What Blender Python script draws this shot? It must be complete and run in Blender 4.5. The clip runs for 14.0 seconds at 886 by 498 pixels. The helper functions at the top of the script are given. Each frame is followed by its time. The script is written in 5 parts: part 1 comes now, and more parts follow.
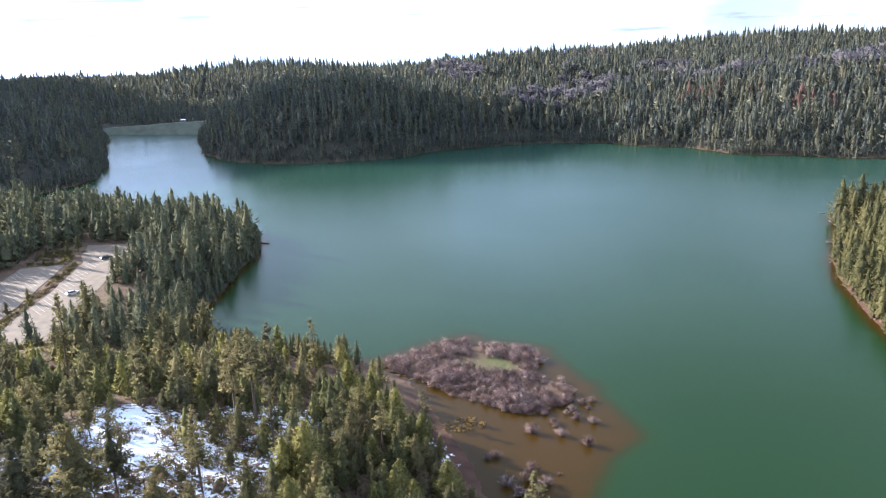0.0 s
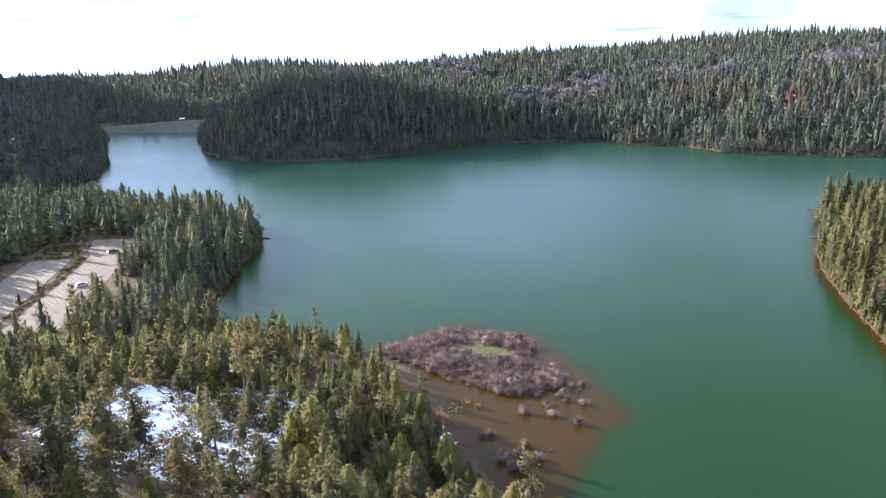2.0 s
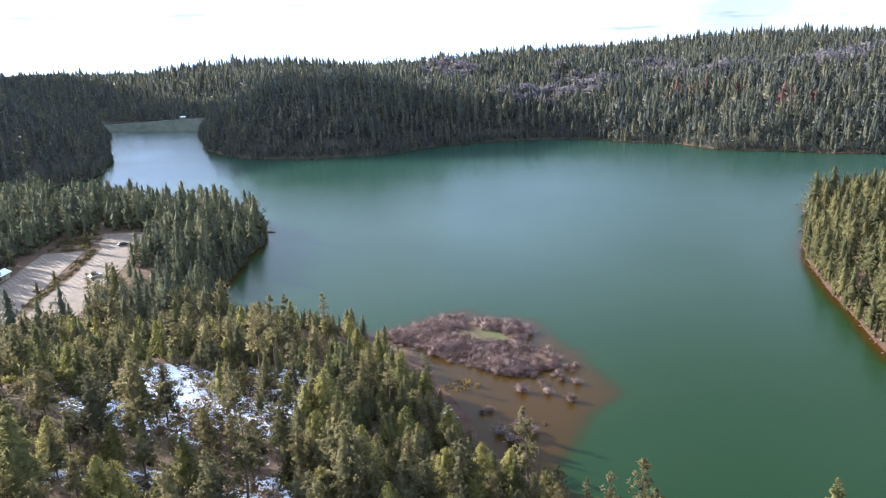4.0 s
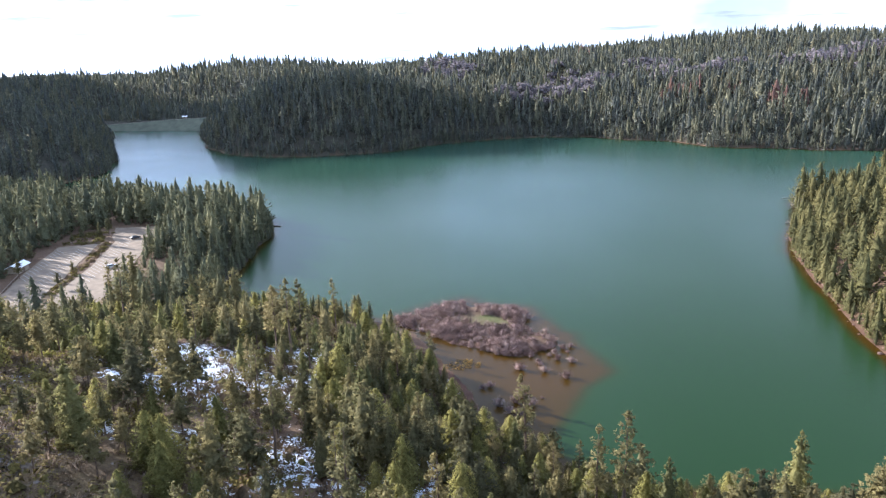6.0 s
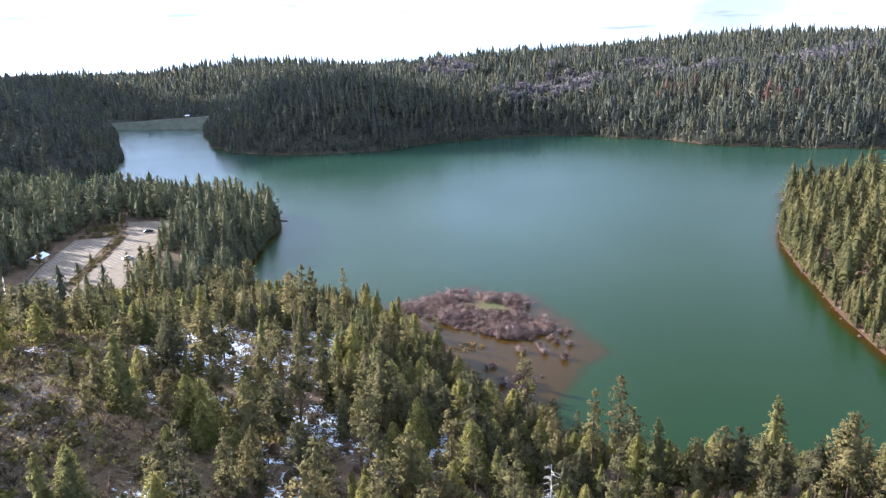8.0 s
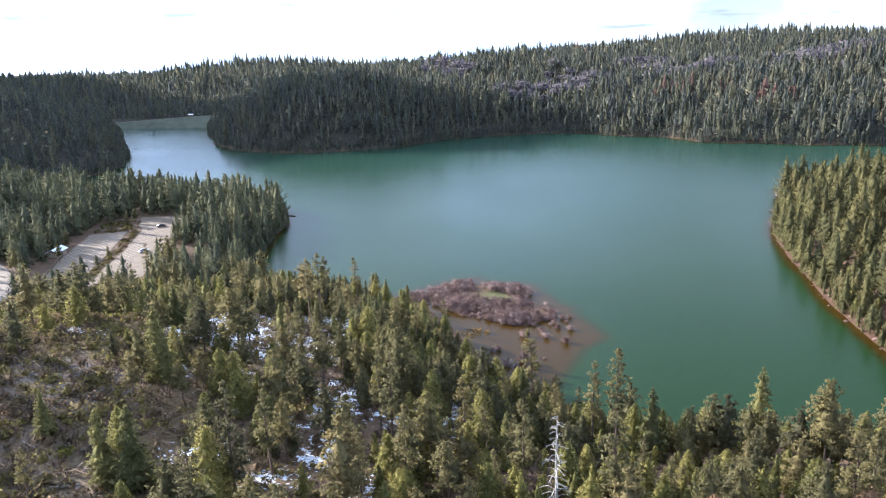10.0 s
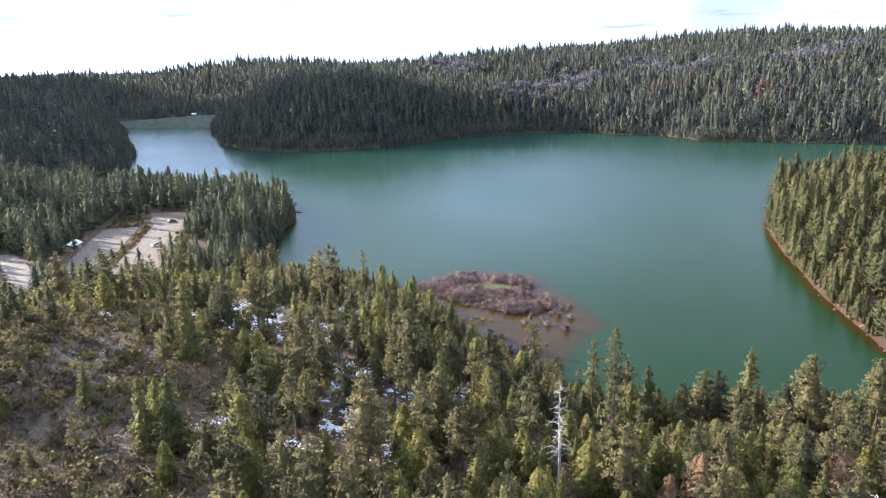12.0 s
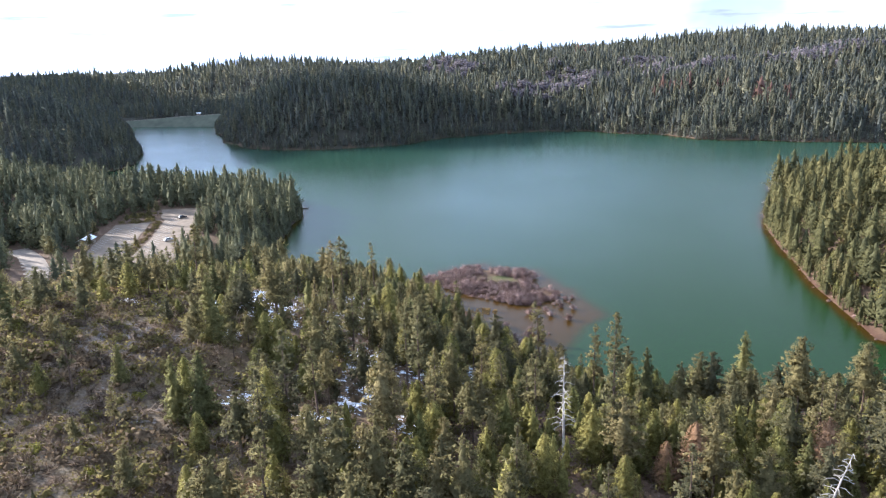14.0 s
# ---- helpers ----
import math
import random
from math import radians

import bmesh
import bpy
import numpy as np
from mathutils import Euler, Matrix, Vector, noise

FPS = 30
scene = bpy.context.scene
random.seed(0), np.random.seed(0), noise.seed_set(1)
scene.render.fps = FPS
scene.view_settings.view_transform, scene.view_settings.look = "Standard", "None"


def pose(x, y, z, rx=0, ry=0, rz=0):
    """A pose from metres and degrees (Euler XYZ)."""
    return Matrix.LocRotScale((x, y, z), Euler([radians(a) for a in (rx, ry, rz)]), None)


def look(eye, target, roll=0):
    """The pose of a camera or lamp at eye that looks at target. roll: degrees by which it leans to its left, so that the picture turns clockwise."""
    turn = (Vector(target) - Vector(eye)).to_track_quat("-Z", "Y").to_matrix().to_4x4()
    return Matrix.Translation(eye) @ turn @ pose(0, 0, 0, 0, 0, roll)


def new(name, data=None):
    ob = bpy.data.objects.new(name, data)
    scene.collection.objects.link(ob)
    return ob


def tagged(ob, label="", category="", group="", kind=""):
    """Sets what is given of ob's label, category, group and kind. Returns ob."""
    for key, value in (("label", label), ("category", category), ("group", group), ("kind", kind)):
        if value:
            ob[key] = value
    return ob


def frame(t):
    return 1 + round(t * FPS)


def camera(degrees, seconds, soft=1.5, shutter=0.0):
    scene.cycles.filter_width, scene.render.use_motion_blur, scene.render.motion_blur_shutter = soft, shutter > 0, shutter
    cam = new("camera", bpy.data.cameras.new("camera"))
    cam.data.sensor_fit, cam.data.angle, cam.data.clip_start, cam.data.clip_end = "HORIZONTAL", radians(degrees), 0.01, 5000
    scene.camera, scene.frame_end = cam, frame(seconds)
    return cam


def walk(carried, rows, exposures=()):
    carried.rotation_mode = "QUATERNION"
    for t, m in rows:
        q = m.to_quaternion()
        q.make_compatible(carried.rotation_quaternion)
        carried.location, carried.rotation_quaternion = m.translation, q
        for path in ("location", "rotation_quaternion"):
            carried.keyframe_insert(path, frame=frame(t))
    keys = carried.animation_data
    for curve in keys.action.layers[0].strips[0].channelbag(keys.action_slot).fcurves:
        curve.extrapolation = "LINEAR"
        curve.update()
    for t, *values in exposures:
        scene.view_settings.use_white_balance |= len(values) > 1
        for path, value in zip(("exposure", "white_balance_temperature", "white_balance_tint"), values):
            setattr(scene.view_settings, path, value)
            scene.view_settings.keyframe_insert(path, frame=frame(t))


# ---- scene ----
cam = camera(62.5, 14.0, soft=1.15)
PATH = [
    (0, (-1.484, 0.598, 82.994), (-1.842, 2.494, 82.466), -1.9),
    (0.5, (-1.348, -1.519, 83.159), (-1.703, 0.377, 82.63), -1.8),
    (1, (-1.085, -3.615, 83.204), (-1.437, -1.718, 82.675), -1.8),
    (1.5, (-0.691, -5.922, 83.194), (-1.041, -4.025, 82.666), -1.9),
    (2, (-0.264, -8.413, 83.212), (-0.612, -6.516, 82.683), -1.8),
    (2.5, (0.102, -11.072, 83.203), (-0.245, -9.175, 82.674), -1.8),
    (3, (0.314, -13.684, 83.272), (-0.031, -11.787, 82.742), -1.8),
    (5.5, (1.194, -28.66, 83.378), (0.858, -26.761, 82.845), -1.9),
    (6, (1.354, -32.01, 83.397), (1.02, -30.112, 82.865), -1.9),
    (6.5, (1.466, -35.293, 83.49), (1.132, -33.394, 82.956), -1.9),
    (7, (1.464, -38.394, 83.578), (1.132, -36.495, 83.044), -1.9),
    (7.5, (1.377, -41.442, 83.643), (1.047, -39.543, 83.109), -1.9),
    (8, (1.209, -44.434, 83.681), (0.881, -42.535, 83.148), -1.9),
    (10.5, (0.571, -58.391, 84.004), (0.247, -56.492, 83.469), -2.0),
    (11, (0.518, -60.881, 84.029), (0.195, -58.981, 83.494), -2.0),
    (11.5, (0.397, -63.384, 84.029), (0.074, -61.484, 83.494), -2.0),
    (12, (0.248, -65.66, 84.006), (-0.075, -63.76, 83.471), -2.0),
    (12.5, (0.141, -67.873, 83.987), (-0.183, -65.974, 83.452), -2.1),
    (13, (0.015, -70.028, 83.952), (-0.308, -68.128, 83.417), -2.1),
    (13.5, (-0.114, -72.101, 83.953), (-0.438, -70.201, 83.418), -2.1),
    (14, (-0.21, -74.076, 84.006), (-0.535, -72.177, 83.471), -2.0),
]
walk(cam, [(t, look(eye, target, roll)) for t, eye, target, roll in PATH],
     exposures=[(0, 2.34, 5480, 15), (10, 2.34, 5480, 15), (14, 2.3, 5480, 15)])

# ---- light ----
SUN_EL, SUN_AZ = radians(20), math.atan2(-0.94, 0.34)
TO_SUN = Vector((math.sin(SUN_AZ) * math.cos(SUN_EL), math.cos(SUN_AZ) * math.cos(SUN_EL), math.sin(SUN_EL)))
sun = new("sun", bpy.data.lights.new("sun", "SUN"))
sun.data.energy, sun.data.angle, sun.data.color = 3.5, radians(0.53), (1.0, 0.89, 0.72)
sun.rotation_euler = TO_SUN.to_track_quat("Z", "Y").to_euler()


def make_world():
    w = bpy.data.worlds.new("sky")
    w.use_nodes = True
    nt = w.node_tree
    nt.nodes.clear()
    n = nt.nodes.new
    sky = n("ShaderNodeTexSky")
    sky.sky_type, sky.sun_disc = "NISHITA", False
    sky.sun_elevation, sky.sun_rotation = SUN_EL, SUN_AZ
    sky.air_density, sky.dust_density, sky.ozone_density = 1.0, 2.0, 1.0
    co = n("ShaderNodeTexCoord")
    mp = n("ShaderNodeMapping")
    mp.inputs["Scale"].default_value = (3.5, 3.5, 10.0)
    nz = n("ShaderNodeTexNoise")
    nz.inputs["Scale"].default_value, nz.inputs["Detail"].default_value = 1.6, 6.0
    ramp = n("ShaderNodeValToRGB")
    ramp.color_ramp.elements[0].position, ramp.color_ramp.elements[1].position = 0.38, 0.60
    ramp.color_ramp.elements[0].color = (0.85, 0.85, 0.85, 1)
    ramp.color_ramp.elements[1].color = (1, 1, 1, 1)
    sep = n("ShaderNodeSeparateXYZ")
    low = n("ShaderNodeMapRange")
    low.inputs["From Min"].default_value, low.inputs["From Max"].default_value = 0.35, 0.75
    low.inputs["To Min"].default_value, low.inputs["To Max"].default_value = 1.0, 0.22
    haze = n("ShaderNodeMath")
    haze.operation = "MULTIPLY"
    mix = n("ShaderNodeMixRGB")
    toward = n("ShaderNodeVectorMath")
    toward.operation = "DOT_PRODUCT"
    toward.inputs[1].default_value = (math.sin(SUN_AZ), math.cos(SUN_AZ), 0)
    glare = n("ShaderNodeMapRange")
    glare.inputs["From Min"].default_value, glare.inputs["From Max"].default_value = 0.19, 0.52
    veil = n("ShaderNodeMixRGB")
    veil.inputs[1].default_value, veil.inputs[2].default_value = (1.15, 1.32, 1.48, 1), (2.2, 3.0, 4.4, 1)
    lift = n("ShaderNodeMapRange")
    lift.inputs["From Min"].default_value, lift.inputs["From Max"].default_value = 0.12, 0.30
    shine = n("ShaderNodeMath")
    shine.operation = "MULTIPLY"
    deck = n("ShaderNodeMixRGB")
    deck.inputs[2].default_value = (3.2, 3.6, 3.95, 1)
    mp3 = n("ShaderNodeMapping")
    mp3.inputs["Scale"].default_value, mp3.inputs["Location"].default_value = (3.4, 3.4, 7.0), (0.3, 0.2, 0.0)
    nz3 = n("ShaderNodeTexNoise")
    nz3.inputs["Scale"].default_value, nz3.inputs["Detail"].default_value = 1.5, 4.0
    ramp3 = n("ShaderNodeValToRGB")
    ramp3.color_ramp.elements[0].position, ramp3.color_ramp.elements[1].position = 0.42, 0.62
    puffs = n("ShaderNodeMixRGB")
    puffs.inputs[2].default_value = (2.2, 2.5, 2.9, 1)
    mp2 = n("ShaderNodeMapping")
    mp2.inputs["Scale"].default_value = (9.0, 9.0, 95.0)
    nz2 = n("ShaderNodeTexNoise")
    nz2.inputs["Scale"].default_value, nz2.inputs["Detail"].default_value = 1.0, 5.0
    ramp2 = n("ShaderNodeValToRGB")
    ramp2.color_ramp.elements[0].position, ramp2.color_ramp.elements[1].position = 0.58, 0.70
    ramp2.color_ramp.elements[1].color = (0.7, 0.7, 0.7, 1)
    grey = n("ShaderNodeMixRGB")
    grey.inputs[2].default_value = (0.64, 0.67, 0.76, 1)
    bg = n("ShaderNodeBackground")
    bg.inputs["Strength"].default_value = 0.15
    out = n("ShaderNodeOutputWorld")
    link = nt.links.new
    link(co.outputs["Generated"], mp.inputs["Vector"])
    link(mp.outputs["Vector"], nz.inputs["Vector"])
    link(nz.outputs["Fac"], ramp.inputs["Fac"])
    link(co.outputs["Generated"], sep.inputs["Vector"])
    link(sep.outputs["Z"], low.inputs["Value"])
    link(ramp.outputs["Color"], haze.inputs[0])
    link(low.outputs["Result"], haze.inputs[1])
    link(haze.outputs["Value"], mix.inputs[0])
    link(sky.outputs["Color"], mix.inputs[1])
    link(co.outputs["Generated"], toward.inputs[0])
    link(toward.outputs["Value"], glare.inputs["Value"])
    link(glare.outputs["Result"], veil.inputs[0])
    link(sep.outputs["Z"], lift.inputs["Value"])
    link(lift.outputs["Result"], shine.inputs[0])
    link(glare.outputs["Result"], shine.inputs[1])
    link(shine.outputs["Value"], deck.inputs[0])
    link(veil.outputs["Color"], deck.inputs[1])
    link(deck.outputs["Color"], mix.inputs[2])
    link(co.outputs["Generated"], mp3.inputs["Vector"])
    link(mp3.outputs["Vector"], nz3.inputs["Vector"])
    link(nz3.outputs["Fac"], ramp3.inputs["Fac"])
    link(ramp3.outputs["Color"], puffs.inputs[0])
    link(mix.outputs["Color"], puffs.inputs[1])
    link(co.outputs["Generated"], mp2.inputs["Vector"])
    link(mp2.outputs["Vector"], nz2.inputs["Vector"])
    link(nz2.outputs["Fac"], ramp2.inputs["Fac"])
    link(ramp2.outputs["Color"], grey.inputs[0])
    link(puffs.outputs["Color"], grey.inputs[1])
    link(grey.outputs["Color"], bg.inputs["Color"])
    link(bg.outputs["Background"], out.inputs["Surface"])
    scene.world = w


make_world()


# ---- materials ----
class Mat:
    """A small helper round one node material with a Principled shader."""

    def __init__(self, name, rough=0.8, spec=0.3, metal=0.0):
        self.m = bpy.data.materials.new(name)
        self.m.use_nodes = True
        self.nt = self.m.node_tree
        self.p = self.nt.nodes["Principled BSDF"]
        self.p.inputs["Roughness"].default_value = rough
        self.p.inputs["Specular IOR Level"].default_value = spec
        self.p.inputs["Metallic"].default_value = metal
        self.pos = self.nt.nodes.new("ShaderNodeNewGeometry")

    def n(self, kind):
        return self.nt.nodes.new(kind)

    def link(self, a, b):
        self.nt.links.new(a, b)

    def noise(self, scale, detail=4.0, rough=0.55, vec=None):
        t = self.n("ShaderNodeTexNoise")
        t.inputs["Scale"].default_value, t.inputs["Detail"].default_value = scale, detail
        t.inputs["Roughness"].default_value = rough
        self.link(vec or self.pos.outputs["Position"], t.inputs["Vector"])
        return t.outputs["Fac"]

    def ramp(self, fac, stops):
        r = self.n("ShaderNodeValToRGB")
        e = r.color_ramp.elements
        while len(e) < len(stops):
            e.new(0.5)
        for el, (p, c) in zip(e, stops):
            el.position = p
            el.color = (*c, 1) if isinstance(c, tuple) else (c, c, c, 1)
        self.link(fac, r.inputs["Fac"])
        return r.outputs["Color"]

    def mix(self, fac, a, b, mode="MIX"):
        x = self.n("ShaderNodeMixRGB")
        x.blend_type = mode
        for i, v in enumerate((fac, a, b)):
            if isinstance(v, (int, float)):
                x.inputs[i].default_value = v if i == 0 else (v, v, v, 1)
            elif isinstance(v, tuple):
                x.inputs[i].default_value = (*v, 1)
            else:
                self.link(v, x.inputs[i])
        return x.outputs["Color"]

    def math(self, op, a, b=0.0):
        x = self.n("ShaderNodeMath")
        x.operation = op
        for i, v in enumerate((a, b)):
            if isinstance(v, (int, float)):
                x.inputs[i].default_value = v
            else:
                self.link(v, x.inputs[i])
        return x.outputs[0]

    def attr(self, name):
        a = self.n("ShaderNodeAttribute")
        a.attribute_name = name
        return a.outputs["Fac"]

    def color(self, c):
        if isinstance(c, tuple):
            self.p.inputs["Base Color"].default_value = (*c, 1)
        else:
            self.link(c, self.p.inputs["Base Color"])
        return self

    def bump(self, h, strength=0.5, dist=0.1):
        b = self.n("ShaderNodeBump")
        b.inputs["Strength"].default_value, b.inputs["Distance"].default_value = strength, dist
        self.link(h, b.inputs["Height"])
        self.link(b.outputs["Normal"], self.p.inputs["Normal"])
        return self

    def translucent(self, col, fac):
        t = self.n("ShaderNodeBsdfTranslucent")
        self.link(col, t.inputs["Color"])
        s = self.n("ShaderNodeMixShader")
        s.inputs[0].default_value = fac
        out = self.nt.nodes["Material Output"]
        self.link(self.p.outputs[0], s.inputs[1])
        self.link(t.outputs[0], s.inputs[2])
        self.link(s.outputs[0], out.inputs["Surface"])
        return self


def foliage(name, stops, trans=0.35, vary=0.13, grain=1.6, relief=0.6, patchy=0.32):
    m = Mat(name, rough=0.85, spec=0.06)
    oi = m.n("ShaderNodeObjectInfo")
    tint = m.math("FRACT", m.math("ADD", m.attr("tint"), oi.outputs["Random"]))
    base = m.ramp(tint, stops)
    isl = m.ramp(m.pos.outputs["Random Per Island"], [(0, 1 - vary), (1, 1 + vary)])
    c = m.mix(1.0, base, isl, "MULTIPLY")
    c = m.mix(1.0, c, m.ramp(m.noise(0.35, 3), [(0.3, 0.8), (0.7, 1.2)]), "MULTIPLY")
    clumps = m.noise(grain, 3, 0.7)
    c = m.mix(1.0, c, m.ramp(clumps, [(0.34, 1 - patchy), (0.66, 1 + patchy)]), "MULTIPLY")
    m.color(c)
    m.bump(clumps, relief, 1.0 / grain)
    if trans:
        m.translucent(c, trans)
    return m.m


def plain(name, c, rough=0.7, vary=0.25, scale=3.0, spec=0.3, metal=0.0, bump=0.3):
    m = Mat(name, rough, spec, metal)
    lo, hi = tuple(v * (1 - vary) for v in c), tuple(min(1, v * (1 + vary)) for v in c)
    h = m.noise(scale, 5)
    m.color(m.ramp(h, [(0.3, lo), (0.7, hi)]))
    if bump:
        m.bump(h, bump, 0.05)
    return m.m


PINE = foliage("pine_needles", [(0, (0.106, 0.100, 0.057)), (0.3, (0.144, 0.132, 0.065)), (0.75, (0.188, 0.161, 0.074)), (1, (0.221, 0.183, 0.088))], 0.52)
DEEP = foliage("deep_fir_needles", [(0, (0.119, 0.119, 0.054)), (0.5, (0.161, 0.157, 0.065)), (1, (0.205, 0.191, 0.076))], 0.52)
DRY = foliage("dry_needles", [(0, (0.24, 0.145, 0.085)), (1, (0.32, 0.20, 0.115))])
YOUNG = foliage("young_pine_needles", [(0, (0.167, 0.162, 0.058)), (0.5, (0.219, 0.203, 0.068)), (1, (0.278, 0.246, 0.083))], 0.56, 0.2, 1.3, 0.8, 0.45)
SPUR = foliage("spur_pine_needles", [(0, (0.081, 0.081, 0.040)), (0.5, (0.112, 0.106, 0.046)), (1, (0.147, 0.130, 0.055))], 0.4)
FIR = foliage("fir_needles", [(0, (0.092, 0.098, 0.064)), (0.5, (0.128, 0.129, 0.073)), (1, (0.165, 0.157, 0.084))])
# The far needles' blue-grey cast is distance haze put into the base colour.
FAR_HAZED = foliage("hazed_distant_needles", [(0, (0.127, 0.135, 0.119)), (0.5, (0.158, 0.162, 0.121)), (0.9, (0.190, 0.184, 0.119)), (1, (0.206, 0.188, 0.123))], 0.6, 0.10, 0.8, 1.0, 0.45)
RUST = foliage("rust_needles", [(0, (0.150, 0.092, 0.074)), (1, (0.190, 0.115, 0.088))])
BARE = foliage("bare_twigs", [(0, (0.150, 0.134, 0.142)), (1, (0.205, 0.180, 0.188))], 0.5, 0.12)
BRUSH = foliage("leafless_brush", [(0, (0.135, 0.098, 0.070)), (0.6, (0.190, 0.142, 0.102)), (1, (0.245, 0.19, 0.145))], 0.15)
WILLOW = foliage("willow_twigs", [(0, (0.180, 0.122, 0.112)), (0.6, (0.255, 0.178, 0.165)), (1, (0.345, 0.262, 0.238))], 0.2, 0.3, 1.6, 0.2, 0.15)
SCRUB = foliage("scrub_leaves", [(0, (0.112, 0.092, 0.036)), (0.3, (0.148, 0.122, 0.044)), (0.62, (0.182, 0.152, 0.050)), (0.7, (0.138, 0.098, 0.058)), (0.94, (0.172, 0.124, 0.076)), (1, (0.17, 0.15, 0.042))], 0.35, 0.2, 2.5, 0.3, 0.2)
BRIGHT = foliage("yellow_green_leaves", [(0, (0.15, 0.15, 0.035)), (1, (0.23, 0.21, 0.045))])
SEDGE = foliage("sedge_blades", [(0, (0.285, 0.182, 0.061)), (1, (0.435, 0.284, 0.099))], 0.3)
BARK = plain("bark", (0.115, 0.080, 0.058), 0.9, 0.45, 2.5)
SILVER = plain("weathered_wood", (0.34, 0.31, 0.275), 0.8, 0.35, 2.0)
LOGWOOD = plain("grey_log_wood", (0.27, 0.23, 0.19), 0.9, 0.3, 2.0)
SOILROCK = plain("earthy_rock", (0.19, 0.155, 0.13), 0.95, 0.4, 0.8)
REDROCK = plain("red_rock", (0.17, 0.105, 0.08), 0.9, 0.3, 0.8)


def ground_material():
    m = Mat("ground_soil", 0.95, 0.15)
    big, mid, fine = m.noise(0.035, 4), m.noise(0.25, 5), m.noise(1.6, 6, 0.65)
    soil = m.ramp(mid, [(0.3, (0.086, 0.051, 0.031)), (0.55, (0.128, 0.081, 0.049)), (0.75, (0.180, 0.124, 0.078))])
    litter = m.ramp(fine, [(0.3, (0.068, 0.043, 0.029)), (0.6, (0.128, 0.081, 0.052)), (0.8, (0.200, 0.142, 0.098))])
    c = m.mix(m.ramp(big, [(0.42, 0.25), (0.6, 0.75)]), soil, litter)
    scrub = m.mix(m.ramp(fine, [(0.35, 0.0), (0.6, 1.0)]), (0.082, 0.056, 0.030), (0.165, 0.122, 0.060))
    c = m.mix(m.math("MULTIPLY", m.attr("grass"), m.ramp(mid, [(0.3, 0.35), (0.6, 1.0)])), c, scrub)
    rock = m.ramp(fine, [(0.3, (0.12, 0.095, 0.078)), (0.7, (0.27, 0.24, 0.22))])
    c = m.mix(m.math("MULTIPLY", m.attr("rock"), m.ramp(m.noise(0.5, 6, 0.7), [(0.42, 0.0), (0.56, 1.0)])), c, rock)
    # dark forest floor, with the shade of the far banks put into its colour
    c = m.mix(m.attr("shaded_duff"), c, m.ramp(mid, [(0.3, (0.034, 0.034, 0.024)), (0.7, (0.066, 0.058, 0.042))]))
    fleck = m.noise(2.6, 8, 0.75)
    c = m.mix(m.math("MULTIPLY", m.ramp(fleck, [(0.58, 0.0), (0.66, 1.0)]), m.math("MULTIPLY", m.ramp(m.noise(0.12, 3), [(0.4, 0.1), (0.6, 0.65)]), m.math("SUBTRACT", 1.0, m.attr("shaded_duff")))), c, (0.23, 0.19, 0.165))
    c = m.mix(m.ramp(fleck, [(0.32, 0.75), (0.42, 0.0)]), c, (0.035, 0.028, 0.02))
    mud = m.ramp(mid, [(0.3, (0.052, 0.026, 0.017)), (0.7, (0.096, 0.050, 0.032))])
    c = m.mix(m.attr("mud"), c, mud)
    sand = m.ramp(mid, [(0.3, (0.13, 0.080, 0.030)), (0.7, (0.22, 0.140, 0.052))])
    c = m.mix(m.attr("sand"), c, sand)
    moss = m.ramp(fine, [(0.3, (0.048, 0.074, 0.020)), (0.7, (0.088, 0.132, 0.032))])
    c = m.mix(m.attr("moss"), c, moss)
    sn = m.math("ADD", m.attr("snow"), m.math("MULTIPLY", m.math("SUBTRACT", m.noise(0.6, 8, 0.75), 0.5), 2.2))
    sn = m.ramp(sn, [(0.47, 0.0), (0.56, 1.0)])
    c = m.mix(sn, c, (0.78, 0.80, 0.84))
    m.color(c)
    m.bump(m.mix(0.5, mid, m.mix(0.5, fine, fleck)), 1.0, 0.9)
    return m.m


def water_material():
    m = Mat("lake_water", 0.12, 0.11)
    m.p.inputs["IOR"].default_value = 1.30
    d = m.math("ADD", m.attr("depth"), m.math("MULTIPLY", m.math("SUBTRACT", m.noise(0.06, 5, 0.6), 0.5), 0.3))
    c = m.ramp(d, [(0.02, (0.040, 0.020, 0.003)), (0.20, (0.033, 0.019, 0.003)), (0.38, (0.019, 0.023, 0.005)), (0.60, (0.013, 0.030, 0.009)), (1.0, (0.012, 0.030, 0.010))])
    c = m.mix(m.math("MULTIPLY", m.ramp(d, [(0.6, 0.0), (1.0, 1.0)]), m.math("SUBTRACT", 1.0, m.attr("silt"))), c, (0.018, 0.043, 0.029))
    big = m.ramp(m.noise(0.006, 3), [(0.35, (0.85, 0.95, 0.9)), (0.65, (1.1, 1.08, 1.05))])
    m.color(m.mix(1.0, c, big, "MULTIPLY"))
    m.link(m.ramp(m.noise(0.010, 4), [(0.35, 0.17), (0.7, 0.25)]), m.p.inputs["Roughness"])
    mp = m.n("ShaderNodeMapping")
    mp.inputs["Scale"].default_value = (0.6, 1.6, 1.0)
    m.link(m.pos.outputs["Position"], mp.inputs["Vector"])
    m.bump(m.noise(2.6, 2, 0.5, mp.outputs["Vector"]), 0.28, 0.09)
    return m.m


GROUND, WATER = ground_material(), water_material()


